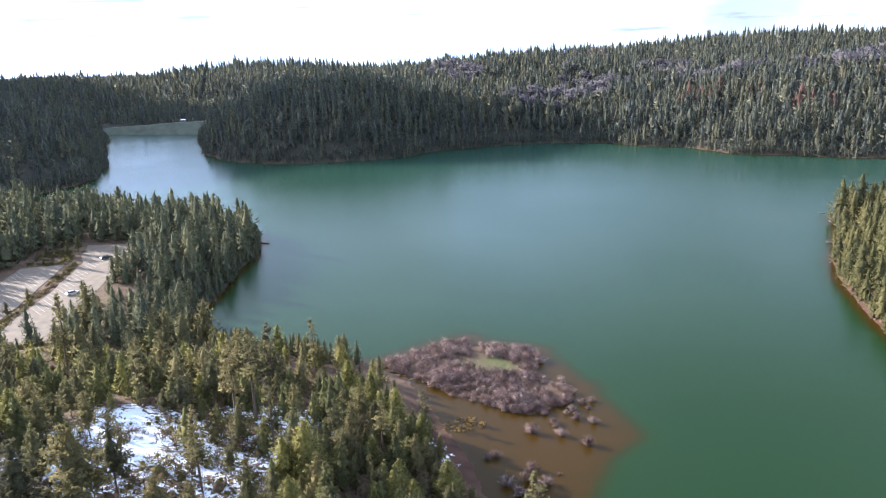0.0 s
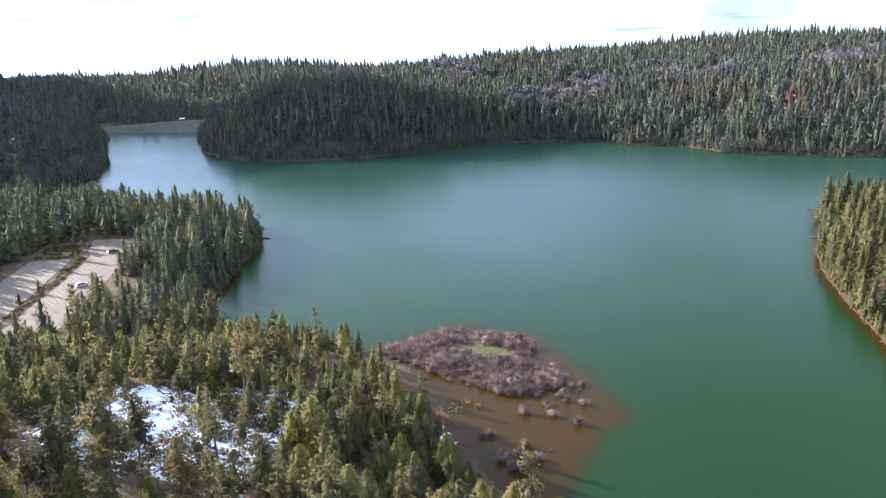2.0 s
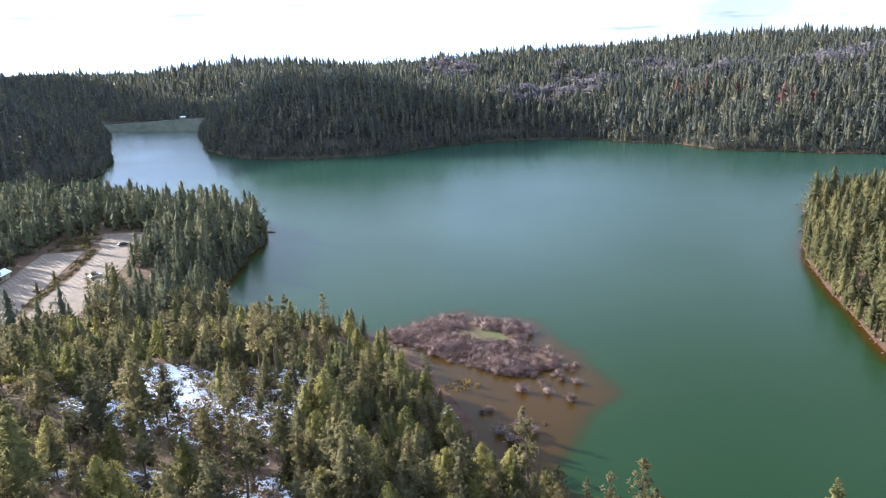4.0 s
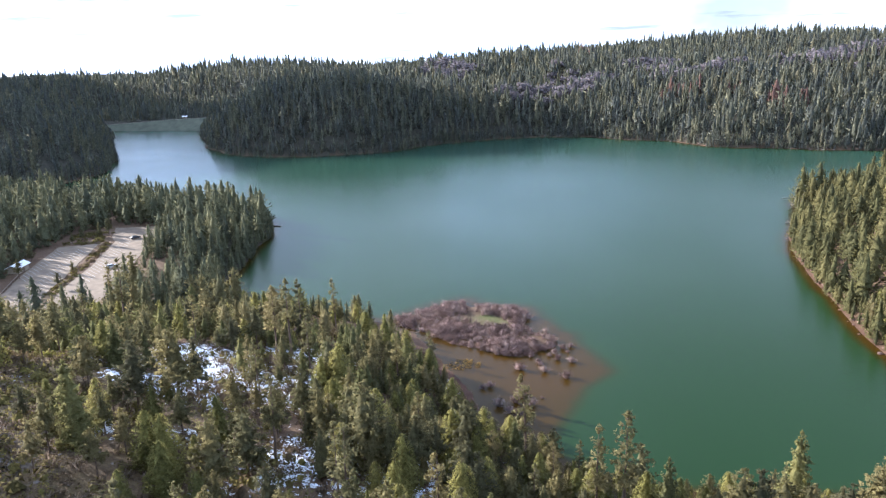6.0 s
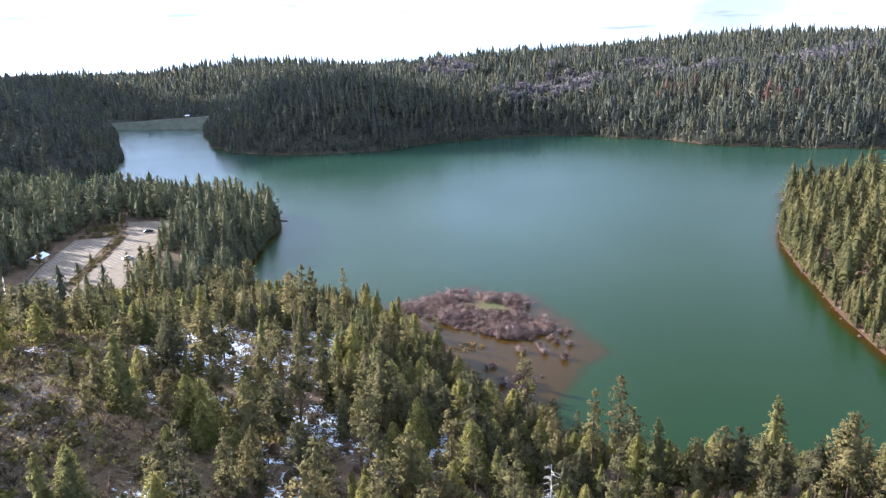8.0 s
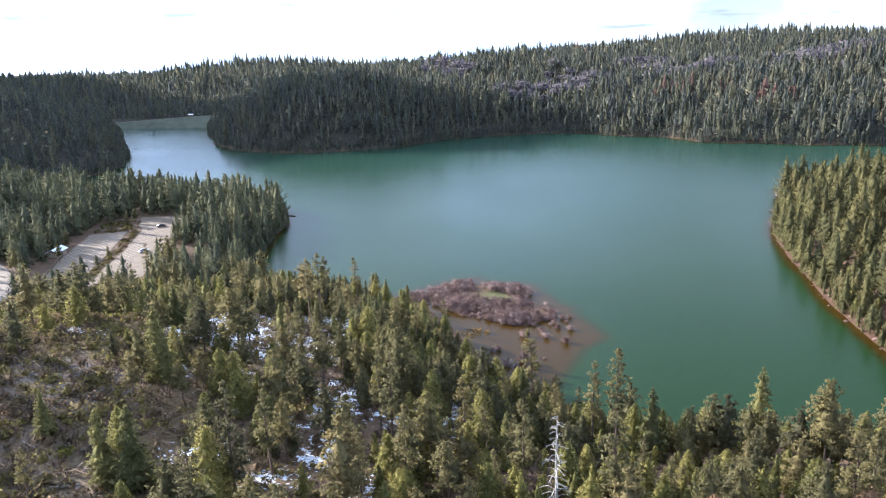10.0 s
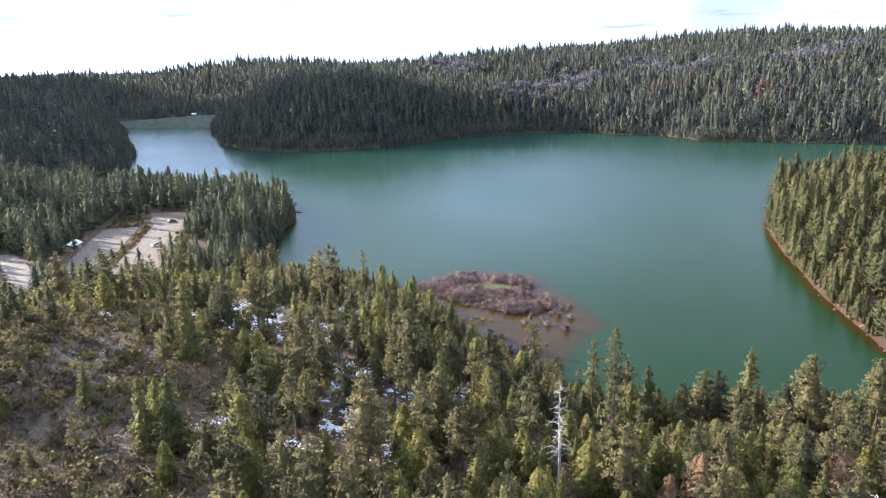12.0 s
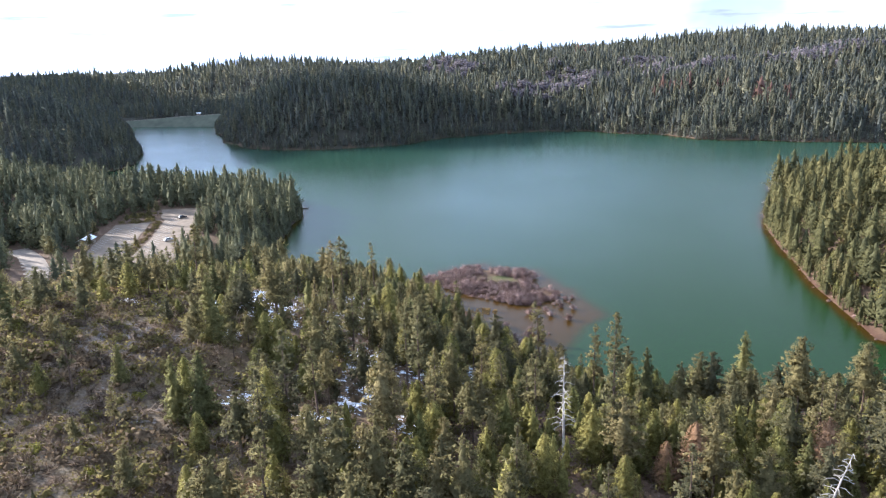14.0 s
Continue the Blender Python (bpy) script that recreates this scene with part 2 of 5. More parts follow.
# ---- terrain ----
SHORE_S = [(240, 70), (180, 84), (130, 92), (80, 98), (40, 95), (16, 93), (4, 99), (-4, 106), (-12, 114), (-18, 123), (-21, 133), (-29, 147), (-36, 160),
           (-44, 170), (-56, 178), (-64, 181), (-85, 184), (-109, 192), (-124, 205), (-129, 236), (-135, 281), (-143, 304)]
SHORE_W = [(-152, 318), (-180, 334), (-230, 344), (-290, 350), (-335, 358), (-339, 370), (-352, 403), (-344, 442), (-348, 469), (-372, 520),
           (-400, 566), (-430, 610), (-480, 680), (-545, 778), (-420, 778), (-385, 700), (-345, 640), (-329, 601)]
SHORE_N = [(-291, 562), (-242, 540), (-188, 547), (-148, 567), (-110, 614), (-65, 644), (-16, 656), (20, 650), (54, 629), (90, 613), (111, 580),
           (166, 563), (206, 553), (300, 530), (420, 505), (560, 480)]
SHORE_E = [(560, 430), (420, 425), (300, 412), (200, 396), (140, 386), (121, 372), (106, 328), (97, 301), (92, 271), (89, 241), (86, 200), (86, 160),
           (88, 135), (100, 122), (140, 112), (190, 100), (240, 92)]
LAKE = np.array(SHORE_S + SHORE_W + SHORE_N + SHORE_E, float)
# x, y, height of the plateau, steepness of the bank
HILLS_NEAR = [(-90, 50, 37, .26), (-75, 22, 29, .26), (-40, 34, 26, .28), (0, 25, 27, .34), (60, 30, 24, .32), (-30, 75, 20, .36), (-130, 40, 36, .26),
              (-150, 90, 22, .2), (-170, 130, 11, .2), (-190, 220, 6, .3), (-205, 260, 6, .3), (-230, 190, 7, .3), (-150, 280, 6, .35), (-250, 320, 7, .3),
              (-70, 145, 14, .17), (-110, 150, 14, .22), (0, -60, 36, .3), (-120, -60, 42, .3), (120, -20, 28, .3)]
HILLS_FAR = [(-310, 240, 26, .3), (-420, 400, 44, .55), (-450, 500, 48, .7), (-540, 640, 48, .6), (-220, 590, 46, .85), (-290, 620, 46, .8), (-150, 640, 46, .8), (-60, 690, 44, .6),
             (-200, 760, 36, .4), (20, 740, 46, .42), (0, 1000, 63, .3), (-480, 1050, 56, .3), (280, 1100, 76, .3), (150, 720, 46, .34), (330, 720, 54, .36), (620, 900, 78, .3),
             (-760, 900, 46, .3)]
HILLS_OUTER = [(-500, 830, 6, .3), (-560, 830, 6, .3), (170, 260, 24, .36), (230, 180, 24, .34), (155, 345, 15, .3), (400, 330, 24, .3), (300, 60, 26, .3), (-1500, 2200, 8, .3), (0, 2600, 20, .3), (1400, 2400, 30, .3)]
CTRL = np.array(HILLS_NEAR + HILLS_FAR + HILLS_OUTER, float)


def vnoise(x, y, size, seed=0, octaves=4):
    """Smooth value noise in -1..1, whose largest waves are size metres long."""
    total, amp, norm = np.zeros(np.shape(x)), 1.0, 0.0
    for o in range(octaves):
        u, v = np.asarray(x) / size * 2 ** o + 37.7 * o, np.asarray(y) / size * 2 ** o + 11.3 * o
        i, j = np.floor(u), np.floor(v)
        fu, fv = u - i, v - j
        fu, fv = fu * fu * (3 - 2 * fu), fv * fv * (3 - 2 * fv)

        def lattice(a, b):
            h = np.sin(a * 127.1 + b * 311.7 + (seed + o * 7) * 74.7) * 43758.5453
            return (h - np.floor(h)) * 2 - 1

        total += amp * ((lattice(i, j) * (1 - fu) + lattice(i + 1, j) * fu) * (1 - fv) + (lattice(i, j + 1) * (1 - fu) + lattice(i + 1, j + 1) * fu) * fv)
        norm += amp
        amp *= 0.5
    return total / norm


def line_distance(x, y, pts, closed=False):
    d = np.full(np.shape(x), 1e9)
    ends = zip(pts, np.roll(pts, -1, 0)) if closed else zip(pts[:-1], pts[1:])
    for (ax, ay), (bx, by) in ends:
        ux, uy = bx - ax, by - ay
        s = np.clip(((x - ax) * ux + (y - ay) * uy) / (ux * ux + uy * uy), 0, 1)
        d = np.minimum(d, np.hypot(x - ax - s * ux, y - ay - s * uy))
    return d


def inside(x, y, pts):
    c = np.zeros(np.shape(x), bool)
    for (ax, ay), (bx, by) in zip(pts, np.roll(pts, -1, 0)):
        if ay != by:
            c ^= ((ay > y) != (by > y)) & (x < (bx - ax) * (y - ay) / (by - ay) + ax)
    return c


def shore_distance(x, y):
    """Metres from the waterline, positive on land."""
    d = line_distance(x, y, LAKE, True)
    d = np.where(inside(x, y, LAKE), -d, d)
    far = np.clip((np.hypot(x, y) - 150) / 400, 0, 1)
    return d + vnoise(x, y, 26, 3, 3) * (1.6 + 4.5 * far)


def ellipse(x, y, cx, cy, a, b, turn):
    c, s = math.cos(radians(turn)), math.sin(radians(turn))
    u, v = (x - cx) * c + (y - cy) * s, -(x - cx) * s + (y - cy) * c
    return np.hypot(u / a, v / b)


def within(x, y, pts):
    """Metres inside an outline, negative outside it."""
    d = line_distance(x, y, pts, True)
    return np.where(inside(x, y, pts), d, -d)


# the willow islet, and the silted shallows between it and the bank
ISLET = np.array([(-54, 179), (-44, 190), (-33, 200), (-29, 196), (-21, 195), (-13, 193), (-10, 186), (-12, 177), (-4, 174), (0, 171), (-1, 166), (-5, 160),
                  (-11, 154), (-17, 156), (-22, 159), (-32, 162), (-39, 169), (-46, 173)], float)
SHALLOWS = np.array([(-42, 168), (-12, 188), (-5, 184), (2, 172), (7, 162), (12, 149), (6, 139), (2, 130), (-1, 121), (-3, 108), (-20, 114), (-38, 154)], float)
LOT = np.array([(-190, 277), (-211, 277), (-222, 250), (-206, 208), (-197, 180), (-187, 161), (-164, 157), (-150, 172), (-162, 208), (-176, 250)], float)
ROAD = np.array([(-168, 92), (-174, 118), (-182, 143), (-196, 160), (-212, 178), (-228, 190)], float)


# heights of the bank: x, y, z
BANK = np.array([(-79, 50, 33), (-67, 24, 26.3), (-57, 104, 11), (-94, 68, 32.7), (-91, 39, 31), (-39, 36, 25), (9, 49, 17), (-20, 74, 15.4), (-68, 145, 5.7), (-52, 132, 8),
                 (-71, 108, 16.1), (-60, 114, 13.8), (-68, 124, 13), (-87, 117, 17), (-75, 84, 23.2), (0, 27, 22.8), (8, 68, 8.5), (-110, 60, 32)], float)


def west_shade_ridge(x, y):
    """A high ridge added out of view to the west: it blocks the low sun to shade the headlands."""
    a, w = -0.94 * x + 0.34 * y, 0.34 * x + 0.94 * y
    crest = np.interp(w, (60, 200, 260, 330, 434, 505, 560, 612, 655, 730), (0, 440, 545, 550, 560, 622, 618, 606, 540, 0))
    return crest * np.exp(-((a - 1900) / 170) ** 2)


def raw_height(x, y):
    x, y = np.asarray(x, float), np.asarray(y, float)
    d = shore_distance(x, y)
    w = 1 / (np.hypot(x[..., None] - CTRL[:, 0], y[..., None] - CTRL[:, 1]) + 12) ** 3.2
    w /= w.sum(-1, keepdims=True)
    top, steep = (w * CTRL[:, 2]).sum(-1), (w * CTRL[:, 3]).sum(-1)
    rise = np.maximum(d, 0) * steep
    z = top * (1 - np.exp(-(rise / top) - 0.55 * (rise / top) ** 2))
    rough = np.clip(d / 60, 0, 1)
    z = z + rough * (vnoise(x, y, 70, 5) * 2.5 + vnoise(x, y, 18, 9, 3) * 0.9)
    far = np.clip((np.hypot(x, y) - 500) / 400, 0, 1)
    z = z + far * np.clip(d / 150, 0, 1) * vnoise(x, y, 260, 21, 3) * 11
    gully = np.clip((d - 25) / 90, 0, 1) * np.clip((y - 560) / 80, 0, 1) * np.clip((960 - y) / 120, 0, 1)
    z = z + gully * (vnoise(x, y, 150, 13, 2) * 13 - 2)
    z = z - 34 * np.clip((np.hypot(x, y) - 1330) / 450, 0, 1) ** 1.3
    # added ridge, unseen, that casts the shade on the headlands
    z = z + west_shade_ridge(x, y)
    flat = np.clip(1 - np.where(inside(x, y, LOT), 0, line_distance(x, y, LOT, True)) / 14, 0, 1)
    z = z * (1 - flat) + 6.0 * flat
    road = np.clip(1.6 - line_distance(x, y, ROAD) / 7, 0, 1)
    z = z * (1 - road) + (9.5 + (130 - np.clip(y, 90, 200)) * 0.04) * road
    bed = np.maximum(np.minimum(d, 0) * 0.45, -7)
    core = within(x, y, ISLET)
    island = np.where(core > 0, 0.36 * np.clip(core / 4, 0, 1) - 0.06, core * 0.24 - 0.06) + 0.12 * vnoise(x, y, 9, 31, 3)
    flat_bed = within(x, y, SHALLOWS) + 2.0 * vnoise(x, y, 14, 33, 3)
    fan = -0.30 - 0.45 * np.clip((x + 8) / 18, 0, 1) + np.where(flat_bed > 0, 0, flat_bed * 0.30)
    spit = 0.02 - 0.3 * ellipse(x, y, -25, 150, 7.5, 5, -35) ** 2 + 0.3 * vnoise(x, y, 5, 66, 3)
    return np.where(d > 0, z, np.maximum(np.maximum(bed, island), np.maximum(fan, spit)))


BANK_MISS = BANK[:, 2] - raw_height(BANK[:, 0], BANK[:, 1])


def height(x, y):
    """The ground's height at x, y."""
    x, y = np.asarray(x, float), np.asarray(y, float)
    w = np.exp(-((x[..., None] - BANK[:, 0]) ** 2 + (y[..., None] - BANK[:, 1]) ** 2) / (2 * 14.0 ** 2))
    return raw_height(x, y) + (w * BANK_MISS).sum(-1) / (w.sum(-1) + 0.35) * (shore_distance(x, y) > 6)


def axis(*runs):
    return np.concatenate([np.arange(a, b, s) for a, b, s in runs])


GX = axis((-3300, -2300, 200), (-2300, -1300, 40), (-1300, -900, 80), (-900, -260, 16), (-260, -130, 4), (-130, 110, 2.2), (110, 300, 7), (300, 900, 24), (900, 3400, 180))
GY = axis((-900, -120, 60), (-120, -30, 8), (-30, 210, 2.2), (210, 330, 4), (330, 700, 8), (700, 1350, 20), (1350, 1700, 50), (1700, 4300, 200))
XX, YY = np.meshgrid(GX, GY)
ZZ = np.concatenate([height(XX[i:i + 40], YY[i:i + 40]) for i in range(0, len(GY), 40)])


def fast_mesh(name, verts, faces, normals=None, smooth=False):
    """A mesh from arrays: faces of equal size, rows of indices; normals round off a crown of small blades."""
    me = bpy.data.meshes.new(name)
    verts, faces = np.ascontiguousarray(verts, np.float32), np.ascontiguousarray(faces, np.int32)
    k = faces.shape[1]
    me.vertices.add(len(verts))
    me.vertices.foreach_set("co", verts.ravel())
    me.loops.add(faces.size)
    me.loops.foreach_set("vertex_index", faces.ravel())
    me.polygons.add(len(faces))
    me.polygons.foreach_set("loop_start", np.arange(0, faces.size, k, dtype=np.int32))
    me.polygons.foreach_set("use_smooth", np.full(len(faces), smooth or normals is not None))
    me.update(calc_edges=True)
    if normals is not None:
        me.normals_split_custom_set_from_vertices(np.ascontiguousarray(normals, np.float32))
    return me


def add_attr(me, name, values):
    a = me.attributes.new(name, "FLOAT", "POINT")
    a.data.foreach_set("value", np.ascontiguousarray(values, np.float32).ravel())


NX, NY = len(GX), len(GY)
idx = np.arange(NX * NY).reshape(NY, NX)
QUADS = np.stack([idx[:-1, :-1], idx[:-1, 1:], idx[1:, 1:], idx[1:, :-1]], -1).reshape(-1, 4)


def blob(cx, cy, a, b, turn=0):
    return np.clip(1.6 - 1.3 * ellipse(XX, YY, cx, cy, a, b, turn), 0, 1)


def build_ground():
    me = fast_mesh("ground", np.stack([XX, YY, ZZ], -1).reshape(-1, 3), QUADS, smooth=True)
    d = shore_distance(XX, YY)
    snow = np.maximum.reduce([blob(cx, cy, a, b, t) * k for cx, cy, a, b, t, k in
                              ((-77, 108, 25, 18, -35, 0.74), (-80, 106, 20, 14, 20, 0.72), (-60, 112, 18, 14, 40, 0.62), (-74, 88, 22, 11, 0, 0.57), (-43, 68, 10, 16, 10, 0.68), (-37, 44, 6, 10, 0, 0.60), (-72, 61, 5, 6, 0, 0.55), (-60, 66, 6, 5, 0, 0.55), (-54, 36, 9, 6, 0, 0.46), (-41, 32, 8, 5, 0, 0.50), (-26, 34, 8, 8, 0, 0.52), (-34, 24, 9, 6, 0, 0.52), (-46, 52, 7, 10, 0, 0.56), (-55, 98, 10, 14, 0, 0.68),
                               (-62, 130, 16, 10, 0, 0.66), (-95, 100, 16, 12, 0, 0.46), (-50, 100, 14, 9, 0, 0.62), (-28, 78, 30, 34, 0, 0.5), (-30, 132, 10, 14, 0, 0.42), (-98, 72, 9, 6, 0, 0.5))])
    snow = np.clip(snow + 0.16 * vnoise(XX, YY, 9, 44, 3) - 0.04, 0, 1) * (d > 3)
    grass = np.clip(np.maximum(blob(-105, 70, 55, 40), blob(-78, 28, 55, 45)) + 0.4 * vnoise(XX, YY, 25, 12, 3), 0, 1)
    grass = np.maximum(grass, np.clip(blob(-150, 165, 36, 50), 0, 1))
    rock = np.clip(blob(-84, 48, 14, 10) + blob(-88, 30, 25, 18) * 0.3 + blob(-60, 10, 30, 22) * 0.3, 0, 1)
    east = np.clip((XX - 60) / 30, 0, 1)
    mud = np.clip(1.15 - np.abs(ZZ - 0.1) / (0.4 + 0.2 * east), 0, 1) * np.clip(0.08 + 0.92 * east * (YY < 420) + blob(-25, 145, 26, 26), 0, 1)
    mud = np.maximum(mud, blob(-28, 142, 22, 30) * np.clip((8 - d) / 3, 0, 1) * np.clip((d + 4) / 2, 0, 1))
    sand = np.clip(blob(-25, 150, 8, 5.5, -35) + blob(-44, 9, 9, 5, 15), 0, 1)
    moss = np.clip(blob(-23.5, 181.5, 9.5, 6, -15) * (0.45 + 0.9 * vnoise(XX, YY, 6, 23, 3)), 0, 1)
    # Forest floor; on the headland and peninsula shores it also paints in shade.
    shaded_duff = np.maximum(np.clip((YY - 330) / 60, 0, 1), 0.9 * (YY > 190) * (XX < -112) * (d < 16)) * np.where(XX < 30, np.clip((d + 3) / 2, 0, 1), np.clip((d - 1) / 3, 0, 1))
    for name, v in (("shaded_duff", shaded_duff), ("snow", snow), ("grass", grass), ("rock", rock), ("mud", mud), ("sand", sand), ("moss", moss)):
        add_attr(me, name, v)
    me.materials.append(GROUND)
    ob = new("ground", me)
    tagged(ob, "brown forest soil with snow patches, rock and scrub round the lake", "ground", kind="structure")


def build_lake():
    zmin = ZZ.ravel()[QUADS].min(1)
    xs, ys = XX.ravel()[QUADS].mean(1), YY.ravel()[QUADS].mean(1)
    keep = QUADS[(zmin < 0.05) & (xs > -700) & (xs < 800) & (ys > 40) & (ys < 900)]
    used, inv = np.unique(keep, return_inverse=True)
    v = np.stack([XX.ravel()[used], YY.ravel()[used], np.zeros(len(used))], -1)
    me = fast_mesh("lake", v, inv.reshape(-1, 4), smooth=True)
    add_attr(me, "silt", np.clip(1 - (v[:, 1] - 190 + 0.3 * v[:, 0]) / 260, 0, 1))
    delta = np.clip(within(v[:, 0], v[:, 1], SHALLOWS) / 5, 0, 1)
    add_attr(me, "depth", np.clip(-ZZ.ravel()[used] / 3.2, 0, 1) * (1 - 0.5 * delta))
    me.materials.append(WATER)
    tagged(new("lake", me), "calm green lake water, brown with silt at the shallow delta", "lake", kind="structure")


build_ground()
build_lake()


# ---- things: helpers ----
def part(name, me, material, parent, label=""):
    """Links a mesh or bmesh as one object under a thing or a part."""
    if isinstance(me, bmesh.types.BMesh):
        bm, me = me, bpy.data.meshes.new(name)
        bm.to_mesh(me)
        bm.free()
    if material and not me.materials:
        me.materials.append(material)
    ob = new(name, me)
    ob.parent = parent
    if label:
        ob["label"] = label
    return ob


def thing(name, m, label, category, group=""):
    ob = new(name)
    ob.empty_display_size = 0.3
    ob.matrix_basis = m
    return tagged(ob, label, category, group)


def tube(points, radii, sides=6):
    """Verts and triangles of a tapered tube along points."""
    pts, vs, fs = [np.array(p, float) for p in points], [], []
    for i, (p, r) in enumerate(zip(pts, radii)):
        ax = pts[min(i + 1, len(pts) - 1)] - pts[max(i - 1, 0)]
        ax = ax / (np.linalg.norm(ax) + 1e-9)
        u = np.cross(ax, (0.31, 0.95, 0.05) if abs(ax[1]) < 0.9 else (1, 0, 0))
        u /= np.linalg.norm(u)
        w = np.cross(ax, u)
        for k in range(sides):
            a = 2 * math.pi * k / sides
            vs.append(p + r * (math.cos(a) * u + math.sin(a) * w))
    n = len(pts)
    for i in range(n - 1):
        for k in range(sides):
            a, b = i * sides + k, i * sides + (k + 1) % sides
            fs += [(a, b, b + sides), (a, b + sides, a + sides)]
    vs += [pts[0], pts[-1]]
    for k in range(sides):
        fs += [((k + 1) % sides, k, n * sides), ((n - 1) * sides + k, (n - 1) * sides + (k + 1) % sides, n * sides + 1)]
    return np.array(vs), np.array(fs)


def weld(pieces):
    vs, fs, ns, n = [], [], [], 0
    for v, f, *nn in pieces:
        vs.append(v)
        fs.append(f + n)
        flat = v * (1, 1, 0)
        ns.append(nn[0] if nn else flat / (np.linalg.norm(flat, axis=1, keepdims=True) + 1e-6) + (0, 0, 0.01))
        n += len(v)
    return np.concatenate(vs), np.concatenate(fs), np.concatenate(ns)


def unit(a):
    return a / (np.linalg.norm(a, axis=1, keepdims=True) + 1e-9)


def tufts(rng, centre, out, size, blades, width=0.5, facing=None, spread_by=0.7, loose=0.42):
    """Sprays of pointed blades round each centre, leaning along out. Their normals follow facing, so that a crown shades as one body."""
    n = len(centre) * blades
    s = np.repeat(size, blades)[:, None] * rng.uniform(0.6, 1.3, (n, 1))
    c = np.repeat(centre, blades, 0) + rng.normal(0, loose, (n, 3)) * s
    way = unit(np.repeat(out, blades, 0) * 0.6 + rng.normal(0, spread_by, (n, 3)))
    face = unit(np.repeat(unit(out if facing is None else facing), blades, 0) + rng.normal(0, 0.2, (n, 3)))
    side = unit(np.cross(way, face + rng.normal(0, 0.5, (n, 3)))) * width * s * 0.5
    tip = c + way * s
    flip = (np.einsum("ij,ij->i", np.cross(side, way), face) < 0)[:, None]
    a, b = np.where(flip, c + side, c - side), np.where(flip, c - side, c + side)
    v = np.stack([a, b, tip], 1).reshape(-1, 3)
    return v, np.arange(3 * n).reshape(-1, 3), np.repeat(face, 3, 0)


def crown(rng, h, base, radius, whorls, per, along, blades, size, droop, top=0.04, gaps=0.0, power=0.8, width=0.5, inner=0.25):
    """A conifer's crown: whorls of limbs that carry needle sprays. Returns the sprays and the limbs."""
    cs, os, ns, ss, limbs = [], [], [], [], []
    for i in range(whorls):
        f = min(max((i + rng.uniform(-0.35, 0.35)) / (whorls - 1), 0), 1)
        z = h * (base + (0.97 - base) * f)
        reach = radius * ((1 - f) ** power * (0.55 + 0.45 * min(1, f * 4 + 0.3)) + top)
        for k in range(max(3, round(per * (0.45 + 0.55 * (1 - f))))):
            if rng.random() < gaps:
                continue
            a = rng.uniform(0, 2 * math.pi)
            L = reach * rng.uniform(0.82, 1.1)
            d = np.array([math.cos(a), math.sin(a), 0.0])
            rise = (0.45 * f - droop) * L
            limbs.append((np.array([0, 0, z]), np.array([0, 0, z + rise * 0.85]) + d * L * 0.85))
            for q in range(along):
                g = inner + (1 - inner) * (q + rng.uniform(0, 1)) / along
                cs.append(np.array([0, 0, z + rise * g]) + d * L * g + rng.normal(0, 0.07 * L + 0.03, 3) * (1, 1, 0.6))
                os.append(d * 0.85 + np.array([0, 0, 0.25]))
                ns.append(d + np.array([0, 0, 0.5]))
                ss.append(size * rng.uniform(0.8, 1.2) * (0.5 + 0.5 * (1 - f)))
    for z in (0.95, 0.985):
        cs.append(np.array([0, 0, h * z]))
        os.append(np.array([0, 0, 1.6]))
        ns.append(np.array([rng.normal(), rng.normal(), 1.0]))
        ss.append(size * 0.5)
    return tufts(rng, np.array(cs), np.array(os), np.array(ss), blades, width, facing=np.array(ns)), limbs


def trunk(rng, h, r, limbs=(), limb_r=0.05, sides=7, lean=0.01):
    bend = rng.normal(0, lean * h, 2)
    zs = (-0.6, 0.02 * h, 0.3 * h, 0.65 * h, 0.97 * h)
    rs = (r * 1.35, r, r * 0.8, r * 0.48, r * 0.08)
    pieces = [tube([(bend[0] * math.sin(3.14 * max(z, 0) / h), bend[1] * math.sin(3.14 * max(z, 0) / h), z) for z in zs], rs, sides)]
    for a, b in limbs:
        pieces.append(tube([a, b], [limb_r, limb_r * 0.4], 3))
    return weld(pieces)


def girth(f, power):
    """How wide a conifer's crown is at the share f of its height, 1 at its widest."""
    return (1 - f) ** power * min(1.0, 0.66 + 1.9 * f) + 0.01


